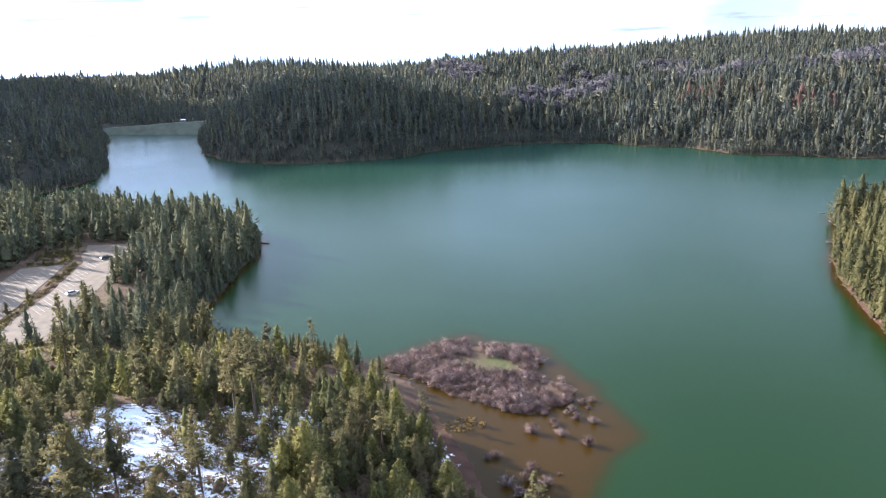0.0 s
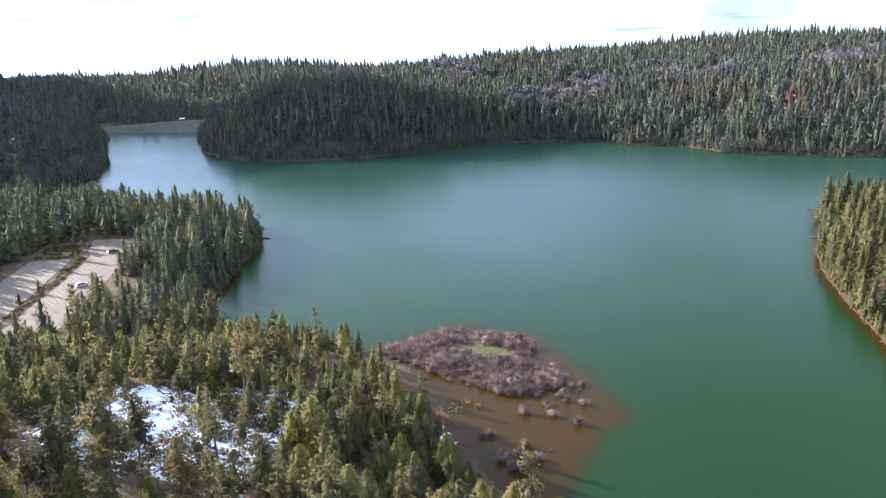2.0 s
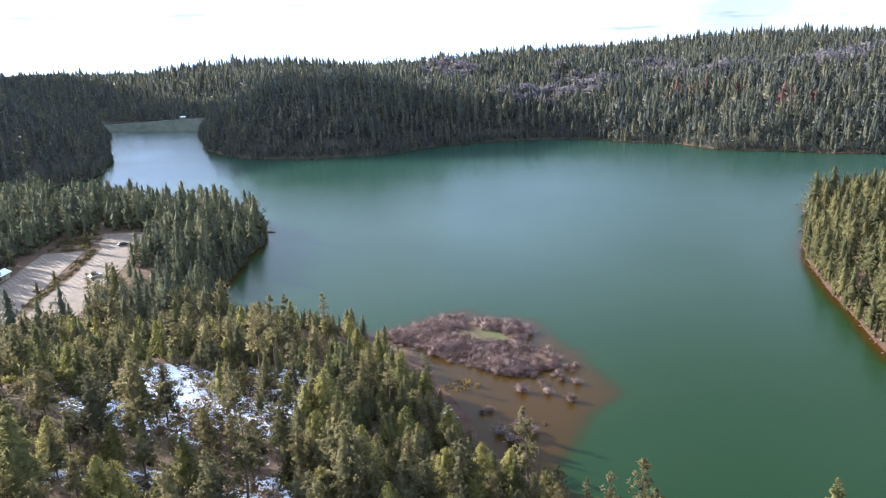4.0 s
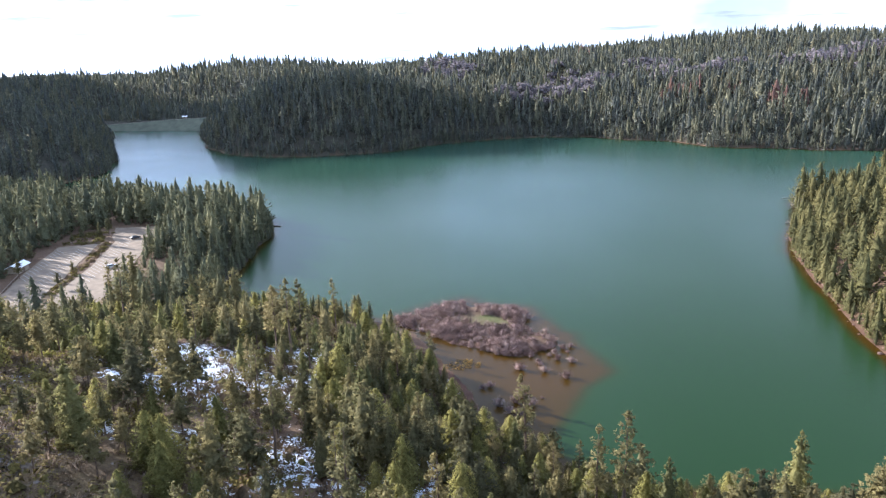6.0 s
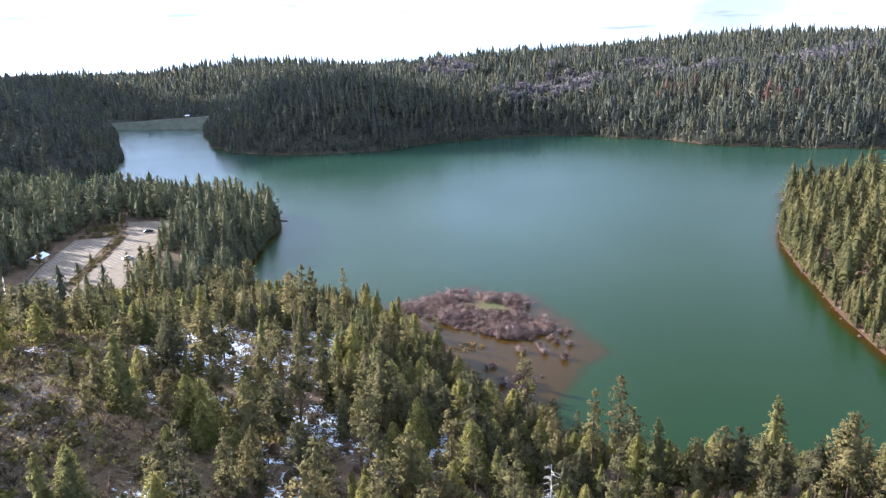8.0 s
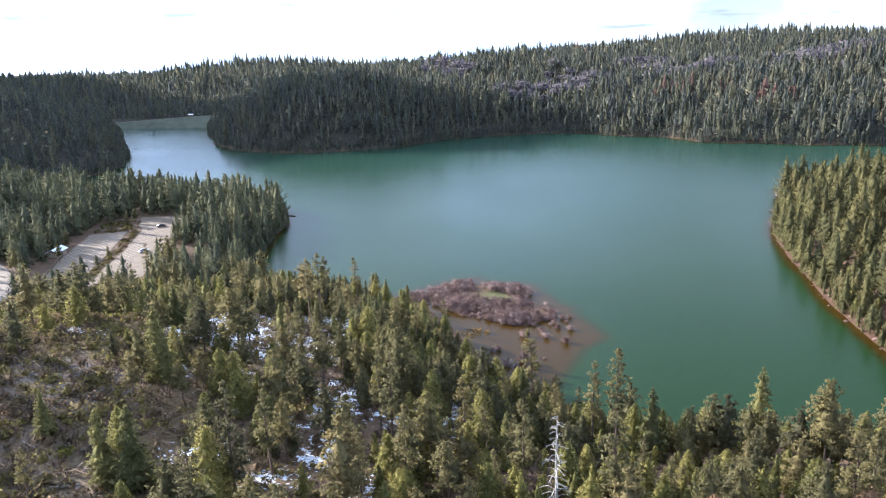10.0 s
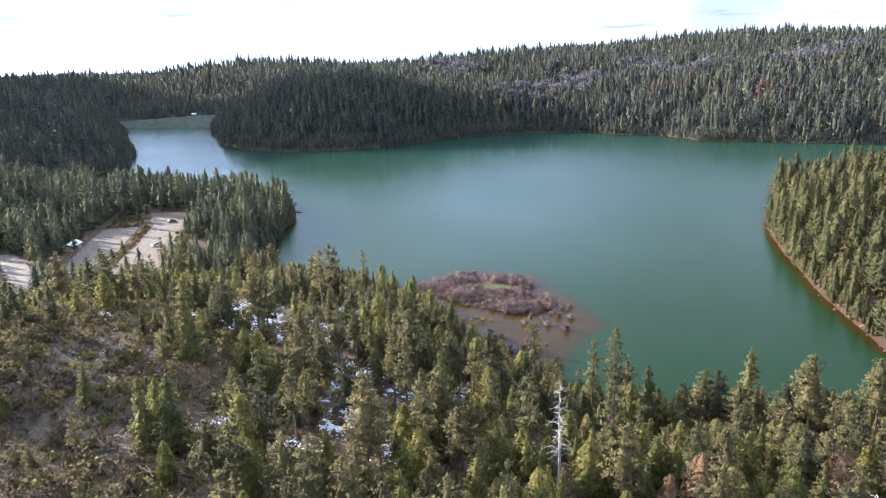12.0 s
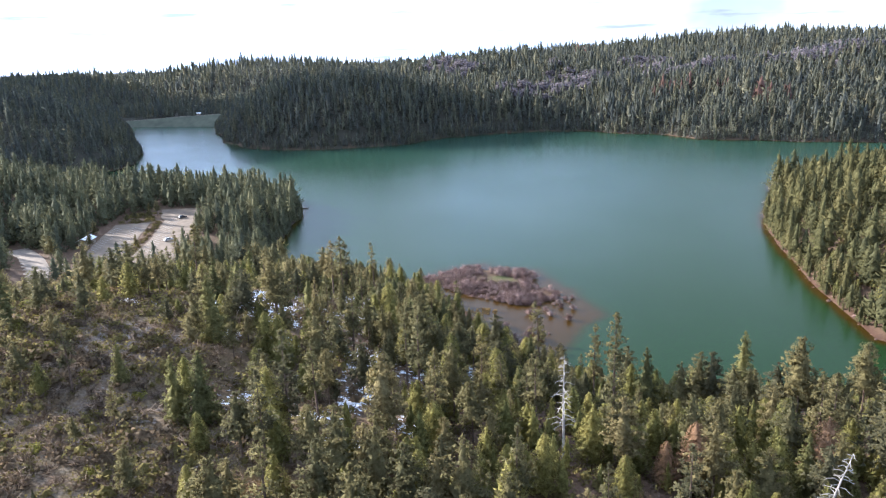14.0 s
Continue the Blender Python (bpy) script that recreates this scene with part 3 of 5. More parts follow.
def skirts(rng, h, base, radius, tiers, sides, power, sag=1.7, top=0.88, cut=0.6):
    """The inner body of a conifer: ragged skirts of limbs, one over the other."""
    vs, ns = [], []
    step = (top - base) / tiers
    for i in range(tiers):
        f = (i + rng.uniform(-0.25, 0.25)) / tiers
        f = max(f, 0)
        z = h * (base + (top - base) * f)
        r = h * radius * girth(f, power)
        head = np.array([rng.normal(0, 0.06 * r), rng.normal(0, 0.06 * r), min(z + sag * step * h, h * (top + 0.04))])
        turn = rng.uniform(0, 6.28)
        ring, way = [], []
        for k in range(sides):
            a = turn + 6.283 * (k + rng.uniform(-0.3, 0.3)) / sides
            q = rng.uniform(0.9, 1.22) if k % 2 else rng.uniform(cut, cut + 0.27)
            way.append(np.array([math.cos(a), math.sin(a), 0.0]))
            ring.append(way[-1] * r * q + (0, 0, z + rng.normal(0, 0.25) * step * h + (0 if k % 2 else 0.3 * step * h)))
        for k in range(sides):
            m = (k + 1) % sides
            vs += [head, ring[k], ring[m]]
            n = rng.normal(0, 0.2, 3)
            ns += [way[k] + way[m] + n + (0, 0, 1.1), way[k] + n + (0, 0, 0.6), way[m] + n + (0, 0, 0.6)]
    return np.array(vs), np.arange(len(vs)).reshape(-1, 3), unit(np.array(ns))


def plumes(rng, h, base, radius, power, n, size, width=0.42, rise=0.85):
    """Upswept needle plumes over the whole crown of a conifer."""
    f = rng.random(n * 3)
    wide = np.array([girth(q, power) for q in f])
    keep = np.flatnonzero(rng.random(n * 3) * 1.02 < wide + 0.12)[:n]
    f, wide = f[keep], wide[keep]
    a = rng.uniform(0, 6.283, len(f))
    lobes = 1 + 0.14 * np.sin(3 * a + 7 * f + rng.uniform(0, 6)) + 0.08 * np.sin(5 * a - 19 * f)
    reach = h * radius * wide * lobes * np.sqrt(rng.uniform(0.5, 1.0, len(f)))
    d = np.stack([np.cos(a), np.sin(a), np.zeros(len(f))], 1)
    c = d * reach[:, None] + np.stack([0 * f, 0 * f, h * (base + (0.95 - base) * f)], 1)
    s = h * size * (0.55 + 0.45 * (1 - f))
    return tufts(rng, c - (0, 0, 0.25 * h * size), d * 0.6 + (0, 0, rise), s, 1, width, d + (0, 0, 0.5), 0.24, 0.2)


def pine_meshes(seed, h=18.0, kind="pine", k=1.0):
    """Crown and trunk of a near tree, h metres tall; k thins out the sprays."""
    rng = np.random.default_rng(seed)
    near = k > 0.8
    b, big, wide, w = (10, 0.54, 0.74, 1.0) if near else (6, 0.74, 0.68, 0.8)
    q = 0 if near else 1
    body = None
    if kind == "pine":      # open crown of tufted limbs on a bare stem
        low = rng.uniform(0.22, 0.40)
        c, l = crown(rng, h, low, h * 0.262, round(17 * w), 6, 4 - q, b, 1.05 * big, 0.0, top=0.03, gaps=0.14, power=0.58, width=wide, inner=0.34)
        body = skirts(rng, h, low + 0.05, 0.135, 9, 8, 0.6, top=0.9)
    elif kind in ("young", "rust"):   # dense crown down to the ground
        l = [(np.array([0, 0, h * q]), np.array([math.cos(40 * q), math.sin(40 * q), 0]) * h * 0.2 * (1 - q) + (0, 0, h * (q + 0.03))) for q in rng.uniform(0.1, 0.85, 45)]
        c = plumes(rng, h, 0.04, 0.270, 0.58, 3000 if near else 620, 0.031 if near else 0.058, 0.55, 0.5)
        body = skirts(rng, h, 0.05, 0.20, 11, 9, 0.60, top=0.9)
    elif kind == "fir":     # dense dark spire
        c, l = crown(rng, h, 0.05, h * 0.25, round(22 * w), 7, 3 - q, b, 1.05 * big, 0.12, top=0.02, power=0.80, width=wide, inner=0.45)
        body = skirts(rng, h, 0.04, 0.185, 12, 9, 0.8, top=0.92)
    elif kind == "thin":    # tall bare stem, sparse crown
        c, l = crown(rng, h, rng.uniform(0.38, 0.5), h * 0.125, round(16 * w), 4, 3, b, 0.95 * big, 0.10, gaps=0.16, power=0.48, width=wide, inner=0.22)
    else:                   # old tall tree, drooping sparse limbs from low down
        c, l = crown(rng, h, 0.20, h * 0.18, round(20 * w), 5, 4 - q, b, 1.0 * big, 0.20, gaps=0.10, power=0.58, width=wide, inner=0.30)
    if body:
        c = weld([c, body])
    return c, trunk(rng, h, h * 0.0125 + 0.04, l[::3] if near else (), 0.05)[:2]


def mid_tree(seed, h=18.0, kind="fir", light=False):
    """A tree of the middle distance: skirts of limbs, loose sprays and a stem."""
    rng = np.random.default_rng(seed)
    if light:
        r, low, power, n = rng.uniform(0.185, 0.215), 0.03, 0.66, 120
    elif kind == "fir":
        r, low, power, n = rng.uniform(0.165, 0.20), 0.03, 0.70, 250
    else:
        r, low, power, n = rng.uniform(0.18, 0.215), rng.uniform(0.06, 0.2), 0.58, 240
    body = skirts(rng, h, low, r * 0.76, 6, 7, power, top=0.9)
    leaves = plumes(rng, h, low, r, power, n, 0.075 if n > 150 else 0.095)
    return weld([body, leaves, tube([(0, 0, -0.5), (0, 0, h * 0.9)], (h * 0.016, h * 0.005), 3)])


def far_tree(seed, h=20.0, slim=0.16, n=26):
    """A distant conifer: upswept plumes round a slim body."""
    rng = np.random.default_rng(seed)
    power = rng.uniform(0.55, 0.75)
    return weld([skirts(rng, h, 0.02, slim * 0.7, 2, 5, power, 2.0, 0.9), plumes(rng, h, 0.02, slim, power, n, 0.15, 0.46)])


def round_tree(seed, h=12.0):
    """A leafless broadleaf tree seen from afar: a loose crown of fine twig sprays."""
    rng = np.random.default_rng(seed)
    d = unit(rng.normal(0, 1, (56, 3)))
    d[:, 2] = np.abs(d[:, 2]) * 0.9 - 0.15
    c = d * (h * 0.36) * rng.uniform(0.45, 1, (56, 1)) * (1.05, 1.05, 1.0) + (0, 0, h * 0.5)
    return tufts(rng, c, d + (0, 0, 0.5), np.full(56, h * 0.13), 2, 0.8, d + (0, 0, 0.6), 0.8)


def bush_mesh(seed, r=1.1, n=44, blades=2, up=0.65, size=0.32, width=0.8):
    """A rounded bush: a low lumpy body under many small leaf sprays."""
    rng = np.random.default_rng(seed)
    d = unit(rng.normal(0, 1, (n, 3)))
    d[:, 2] = np.abs(d[:, 2])
    lump = 1 + 0.28 * np.sin(3 * np.arctan2(d[:, 1], d[:, 0]) + seed)
    c = d * (r * lump * rng.uniform(0.7, 1, n))[:, None] * (1, 1, up)
    body = skirts(rng, r * up * 0.8, -0.1, 0.62 / up, 2, 7, 0.4)
    return weld([tufts(rng, c, d, np.full(n, size * r), blades, width, d + (0, 0, 0.2)), body])


def twig_bush(seed, r=1.55, h=1.75, stems=34):
    """A leafless willow: thin stems that fan out from one root and fork."""
    rng = np.random.default_rng(seed)
    vs, ns = [], []
    for i in range(stems):
        a, lean = rng.uniform(0, 6.28), rng.uniform(0.05, 1.0)
        root = np.array([math.cos(a), math.sin(a), 0]) * rng.uniform(0, 0.4 * r)
        tip = np.array([math.cos(a) * r * lean, math.sin(a) * r * lean, h * (1 - 0.5 * lean ** 2) * rng.uniform(0.65, 1.15)])
        for j in range(6):
            g = rng.uniform(0.3, 0.95)
            s = root + (tip - root) * g * (j > 0)
            e = tip + (rng.normal(0, 0.36 * r, 3) * (1, 1, 0.55) if j else 0)
            w = np.cross(e - s, rng.normal(0, 1, 3))
            w = w / (np.linalg.norm(w) + 1e-9) * (0.05 if j == 0 else 0.038)
            vs.append(np.stack([s - w, s + w, e]))
            ns.append(np.tile(np.array([math.cos(a) * lean, math.sin(a) * lean, 0.8]) + rng.normal(0, 0.2, 3), (3, 1)))
    v = np.concatenate(vs)
    return v, np.arange(len(v)).reshape(-1, 3), unit(np.concatenate(ns))


def spread(variants, places, rng, broad=1.0):
    """One joined mesh of many small trees or bushes: places are rows of x, y, z, scale. Returns verts, faces, normals and a tint for each vertex."""
    vs, fs, ts, ns, n = [], [], [], [], 0
    pick = rng.integers(0, len(variants), len(places))
    for k, (v, f, *nn) in enumerate(variants):
        p = places[pick == k]
        if not len(p):
            continue
        a = rng.uniform(0, 2 * math.pi, len(p))
        c, s = np.cos(a), np.sin(a)
        wide = p[:, 3] * rng.uniform(0.85, 1.2, len(p)) * broad
        x = (v[None, :, 0] * c[:, None] - v[None, :, 1] * s[:, None]) * wide[:, None] + p[:, :1]
        y = (v[None, :, 0] * s[:, None] + v[None, :, 1] * c[:, None]) * wide[:, None] + p[:, 1:2]
        z = v[None, :, 2] * p[:, 3:4] + p[:, 2:3]
        vs.append(np.stack([x, y, z], -1).reshape(-1, 3))
        if nn:
            m = nn[0]
            ns.append(np.stack([m[None, :, 0] * c[:, None] - m[None, :, 1] * s[:, None], m[None, :, 0] * s[:, None] + m[None, :, 1] * c[:, None],
                                np.broadcast_to(m[None, :, 2], x.shape)], -1).reshape(-1, 3))
        fs.append((f[None] + (np.arange(len(p)) * len(v))[:, None, None]).reshape(-1, 3) + n)
        ts.append(np.repeat(rng.uniform(0, 0.999, len(p)), len(v)))
        n += len(p) * len(v)
    return np.concatenate(vs), np.concatenate(fs), np.concatenate(ns) if ns else None, np.concatenate(ts)


def woods(name, variants, places, material, label, seed, category="woods", broad=1.0):
    if not len(places):
        return
    v, f, m, t = spread(variants, places, np.random.default_rng(seed), broad)
    me = fast_mesh(name, v, f, m)
    add_attr(me, "tint", t)
    me.materials.append(material)
    tagged(new(name, me), label, category, kind="stuff")


# ---- where the trees stand ----
def scatter(x0, x1, y0, y1, step, seed):
    rng = np.random.default_rng(seed)
    gx, gy = np.meshgrid(np.arange(x0, x1, step), np.arange(y0, y1, step))
    gx = gx.ravel() + rng.uniform(-0.48, 0.48, gx.size) * step
    gy = gy.ravel() + rng.uniform(-0.48, 0.48, gy.size) * step
    return gx, gy, rng.random(gx.size)


def bearing(x, y):
    return np.degrees(np.arctan2(x, y + 40)), np.hypot(x, y + 40)


def off_road(x, y, m):
    return (~inside(x, y, LOT)) & (line_distance(x, y, LOT, True) > m) & (line_distance(x, y, ROAD) > m + 4)


def openness(x, y):
    """0 in closed forest, 1 in the clearings of the knoll."""
    o = np.maximum.reduce([np.clip(1.7 - 1.4 * ellipse(x, y, cx, cy, a, b, t), 0, 1) * s for cx, cy, a, b, t, s in
                           ((-42, 4, 11, 10, 0, 0.95), (-98, 48, 40, 36, 0, 0.84), (-76, 14, 42, 28, 0, 0.76), (-66, 94, 24, 16, 0, 0.6), (-80, 104, 18, 11, 20, 0.85), (-64, 116, 14, 10, 40, 0.75), (-118, 80, 25, 22, 0, 0.8),
                            (-45, 66, 9, 10, 0, 0.75), (-158, 122, 22, 26, 30, 0.6), (-138, 60, 25, 30, 0, 0.6), (-30, 150, 14, 14, 0, 1.0), (-50, 128, 9, 7, 0, 0.7))])
    return o


def glade(x, y):
    """1 in the thin stands where snow lies under bare stems, 0 elsewhere."""
    return np.maximum.reduce([np.clip(1.7 - 1.4 * ellipse(x, y, cx, cy, a, b, t), 0, 1) for cx, cy, a, b, t in
                              ((-78, 108, 22, 16, -30), (-62, 92, 13, 15, 0), (-50, 84, 11, 20, 20), (-41, 58, 9, 20, 10), (-36, 36, 8, 14, 0), (-52, 32, 10, 9, 0), (-58, 112, 9, 9, 0))])


SLIM_RIDGE = [far_tree(s, 20, w, 16) for s, w in ((7, .18), (8, .21), (9, .17), (10, .24))]
SLIM_FAR = [far_tree(s, 20, w) for s, w in ((1, .19), (2, .21), (3, .17), (4, .23), (5, .20), (6, .25), (7, .165))]
ROUND_FAR = [round_tree(s) for s in (11, 12, 13)]
MID_LIGHT = [mid_tree(s, 18, "fir", True) for s in (25, 26, 27, 28)]
MID_FIR = [mid_tree(s, 18, "fir") for s in (21, 22, 23, 24)]
MID_PINE = [mid_tree(s, 17, "pine") for s in (31, 32, 33)]


def far_woods():
    for name, x0, x1, y0, y1, step, seed in (("woods_north", -700, 620, 530, 1010, 5.9, 5), ("woods_ridge", -1000, 700, 1010, 1330, 9.5, 6), ("woods_west", -900, -338, 250, 1010, 8.1, 7)):
        x, y, u = scatter(x0, x1, y0, y1, step, seed)
        az, r = bearing(x, y)
        d = shore_distance(x, y)
        ok = (d > -0.3) & (az > -47) & (az < 31) & (r > 330)
        ok &= ~((y < 700) & (y > 240) & (x > -345) & (x < -150) & (r < 430))
        if name == "woods_north":
            ok &= ~((x < -338) & (y < 1010) & (x < -338))
        ok &= ~((np.abs(x + 490) < 70) & (np.abs(y - 778) < 24))
        x, y, u, d = x[ok], y[ok], u[ok], d[ok]
        edge = d < 9
        grove = np.minimum.reduce([ellipse(x, y, cx, cy, a, b, 0) for cx, cy, a, b in ((95, 850, 62, 75), (165, 830, 60, 62), (-28, 735, 38, 48), (5, 800, 36, 55), (262, 790, 62, 60), (215, 820, 44, 58), (-140, 860, 40, 50), (320, 800, 40, 40))])
        bare = (grove + 0.9 * vnoise(x, y, 34, 61, 3) < 0.8) & (d > 40) & (u > 0.36)
        dying = np.minimum.reduce([ellipse(x, y, cx, cy, a, b, 0) for cx, cy, a, b in ((102, 700, 14, 12), (116, 704, 14, 10), (176, 642, 13, 12), (200, 640, 6, 8), (150, 690, 7, 8), (20, 1010, 14, 20))])
        rust = (dying < 1.0) & (u > 0.3) & ~bare
        z = height(x, y) - 0.3
        rng = np.random.default_rng(seed + 50)
        tall = np.clip(rng.normal(0.93, 0.28, len(x)), 0.35, 1.6) * (1.0 + 0.22 * vnoise(x, y, 45, 81, 3)) * np.where(edge, rng.uniform(0.35, 0.95, len(x)), 1.0)
        p = np.stack([x, y, z, tall * (0.9 if y0 > 1000 else 0.86)], 1)
        live = ~bare & ~rust
        woods(name, SLIM_RIDGE if y0 > 1000 else SLIM_FAR, p[live], FAR_HAZED, "dense dark green conifer forest on the hillside beyond the lake, with blue haze painted into its colour", seed)
        woods("leafless_grove", ROUND_FAR, p[bare] * (1, 1, 1, 1.45), BARE, "grove of grey leafless broadleaf trees between conifers", seed + 1)
        woods("dying_grove", SLIM_FAR, p[rust], RUST, "patch of rust-coloured dying conifers on the hillside", seed + 2)


def mid_woods():
    x, y, u = scatter(-345, -112, 128, 356, 5.9, 8)
    d = shore_distance(x, y)
    ok = (d > 0.6) & off_road(x, y, 1.2) & (u > 0.06 + 0.55 * (((x < -165) & (y < 185)) | ((x < -126) & (y < 160)))) & (np.hypot(x, y + 40) > 232)
    p = np.stack([x, y, height(x, y) - 0.2, np.clip(np.random.default_rng(1).normal(0.77, 0.18, len(x)), 0.4, 1.2)], 1)[ok]
    p[:, 3] *= np.where((line_distance(p[:, 0], p[:, 1], LOT, True) < 12) & (p[:, 0] > -190) & (p[:, 1] < 262), 0.72, 1.0)
    p[:, 3] *= np.where((p[:, 0] > -174) & (p[:, 0] < -126) & (p[:, 1] < 222), 0.8, 1.0)
    near = np.hypot(p[:, 0], p[:, 1] + 40) < 335
    woods("peninsula_woods", MID_FIR + MID_PINE[:1], p[near], FIR, "stand of dark firs on the peninsula beside the car park", 9, broad=1.2)
    woods("peninsula_woods", MID_LIGHT, p[~near], FIR, "dark firs at the back of the peninsula", 13, broad=1.2)
    x, y, u = scatter(88, 270, 100, 400, 5.6, 10)
    d = shore_distance(x, y)
    az, r = bearing(x, y)
    ok = (d > 0.5) & (az < 32) & (u > 0.08)
    s = np.clip(np.random.default_rng(2).normal(0.70, 0.25, len(x)), 0.28, 1.35)
    p = np.stack([x, y, height(x, y) - 0.2, s], 1)[ok]
    edge = d[ok] < 38
    woods("spur_woods", MID_LIGHT, p[~edge], SPUR, "yellow-green pines further back on the spur", 12, broad=1.3)
    p = p[edge]
    woods("spur_woods", MID_FIR[:2] + MID_PINE, p, SPUR, "sunlit yellow-green pines on the wooded spur", 11, broad=1.3)


def fringe():
    """Low trees and brush down to the far waterline."""
    x, y, u = scatter(-560, 330, 250, 800, 2.9, 18)
    d = shore_distance(x, y)
    az, r = bearing(x, y)
    ok = (d > -1.6) & (d < 6) & (az > -47) & (az < 31) & (r > 400) & (u > 0.1 + 0.3 * (x > 60)) & ~((np.abs(x + 490) < 75) & (y > 740))
    rng = np.random.default_rng(19)
    p = np.stack([x, y, height(x, y) - 0.3, rng.uniform(0.18, 0.6, len(x))], 1)[ok]
    woods("shore_fringe", SLIM_FAR, p, FAR_HAZED, "low conifers and brush along the far waterline", 20)


def near_fringe():
    """Small firs and brush that hang over the nearer waterlines."""
    x, y, u = scatter(-160, 130, 90, 390, 2.4, 28)
    d = shore_distance(x, y)
    az, r = bearing(x, y)
    ok = (d > np.where(x < 0, -0.6, 0.2)) & (d < 6) & (az < 31) & (u > np.where(x < 0, 0.1, 0.25)) & ((x < -58) | (x > 80))
    p = np.stack([x, y, height(x, y) - 0.2, np.random.default_rng(29).uniform(0.16, 0.42, len(x))], 1)[ok]
    west = p[:, 0] < 0
    woods("bank_fringe", MID_LIGHT, p[west], FIR, "small firs along the peninsula's waterline", 30)
    woods("spur_fringe", MID_LIGHT, p[~west], SPUR, "small pines and brush along the spur's waterline", 31)


far_woods()
mid_woods()
fringe()
near_fringe()

# x, y, height of the top, kind: the trees that stand out
TREES_WEST = [(-65, 160, 20.3, "thin"), (-70.5, 147, 24.6, "old"), (-122, 144, 30.3, "thin"), (-82.9, 42.2, 31.6, "young"), (-71.7, 12.9, 33.4, "pine"),
            (-80.6, 68, 33.1, "pine"), (-70.2, 45.6, 37.5, "pine"), (-72, 51, 39.3, "pine"), (-64.7, 33.2, 34.7, "young"),
            (-85.5, 77.6, 35.9, "pine"), (-81.9, 58.6, 35.7, "pine"), (-63.4, 49.1, 34.5, "pine"), (-63.3, 55.9, 34, "pine"), (-66.3, 119.9, 31.8, "thin"), (-65.5, 126.7, 31.1, "thin"),
            (-66.3, 105, 25.5, "thin"), (-196.6, 170.6, 18.7, "pine"), (-153.9, 130, 23, "pine"), (-145.9, 127.9, 24.4, "young"), (-138.3, 176.2, 22.9, "pine"), (-121.3, 127.3, 27.5, "thin"),
            (-99.6, 80.3, 37, "pine"), (-87.6, 90.4, 33.8, "fir"), (-77.9, 82.5, 32.5, "pine"), (-83.4, 94.9, 29.5, "fir"), (-92.5, 103.8, 26.9, "pine"), (-102.1, 109.7, 25.8, "young"), (-81.4, 73.6, 37.4, "pine"), (-72.9, 67.5, 33.4, "pine"), (-66.5, 68.9, 31.8, "young"), (-78.7, 148.6, 21.7, "pine"), (-145.1, 172.4, 20.7, "thin"),
            (-96.1, 134, 22.9, "pine"), (-97.2, 145.6, 22, "pine"), (-93.4, 96.1, 32.2, "young"), (-80.6, 85, 31.9, "fir"), (-70.5, 79.9, 29.4, "fir"),
            (-73, 94.1, 28.8, "thin"), (-91.1, 86, 32.2, "pine"), (-84.4, 67.1, 32.7, "young"), (-74.5, 56.5, 36, "fir")]
TREES_KNOLL = [(-91.7, 27.4, 38.4, "pine"), (-94.7, 40.5, 39.7, "pine"), (-87.6, 26.3, 36, "young"), (-76.4, 32.2, 36.9, "fir"), (-68.4, 17.8, 36.2, "thin"), (-61.6, 24.5, 38.4, "fir"),
               (-57.2, 24.3, 39.4, "fir"), (-47.2, 16.4, 36.8, "pine"), (-34.8, 13.3, 36.8, "pine"), (-26.4, 22.7, 40.5, "pine"), (-14.3, 30.9, 33.2, "pine")]
TREES_MID = [(-43.5, 26, 43, "old"), (-57.5, 3.9, 34.9, "pine"), (-48.9, 21.4, 33.4, "pine"), (-38.7, 8.7, 32.2, "young"), (-43.9, 39.4, 30.1, "fir"),
            (-37.4, 18.5, 34.3, "pine"), (-31.7, 19.3, 30.7, "young"), (-31.1, 37.3, 35.2, "pine"), (-30.6, 55.8, 33.8, "thin"),
            (-52.3, 148, 16.1, "young"), (-45.8, 144.7, 15.6, "young"), (-38.3, 136.1, 15.6, "young"), (-31, 128.2, 14.4, "young"),
            (-56.6, 78.2, 29.4, "pine"), (-58.3, 92.2, 30.6, "thin"), (-45.7, 104.2, 25.4, "young"), (-40.6, 85.5, 26.3, "young"),
            (-45.6, 82.7, 28.6, "pine"), (-36.4, 89.2, 26.5, "fir"), (-56.7, 44.5, 31.8, "young"), (-48.1, 63.7, 31, "pine"),
            (-34.8, 75.3, 30.1, "pine"), (-45.6, 59.3, 33.4, "pine"), (-30.1, 67.9, 34, "pine"), (-55.2, 60.7, 27.5, "young"), (-55.7, 113.4, 27.7, "thin"), (-30.2, 72.8, 29.4, "pine")]
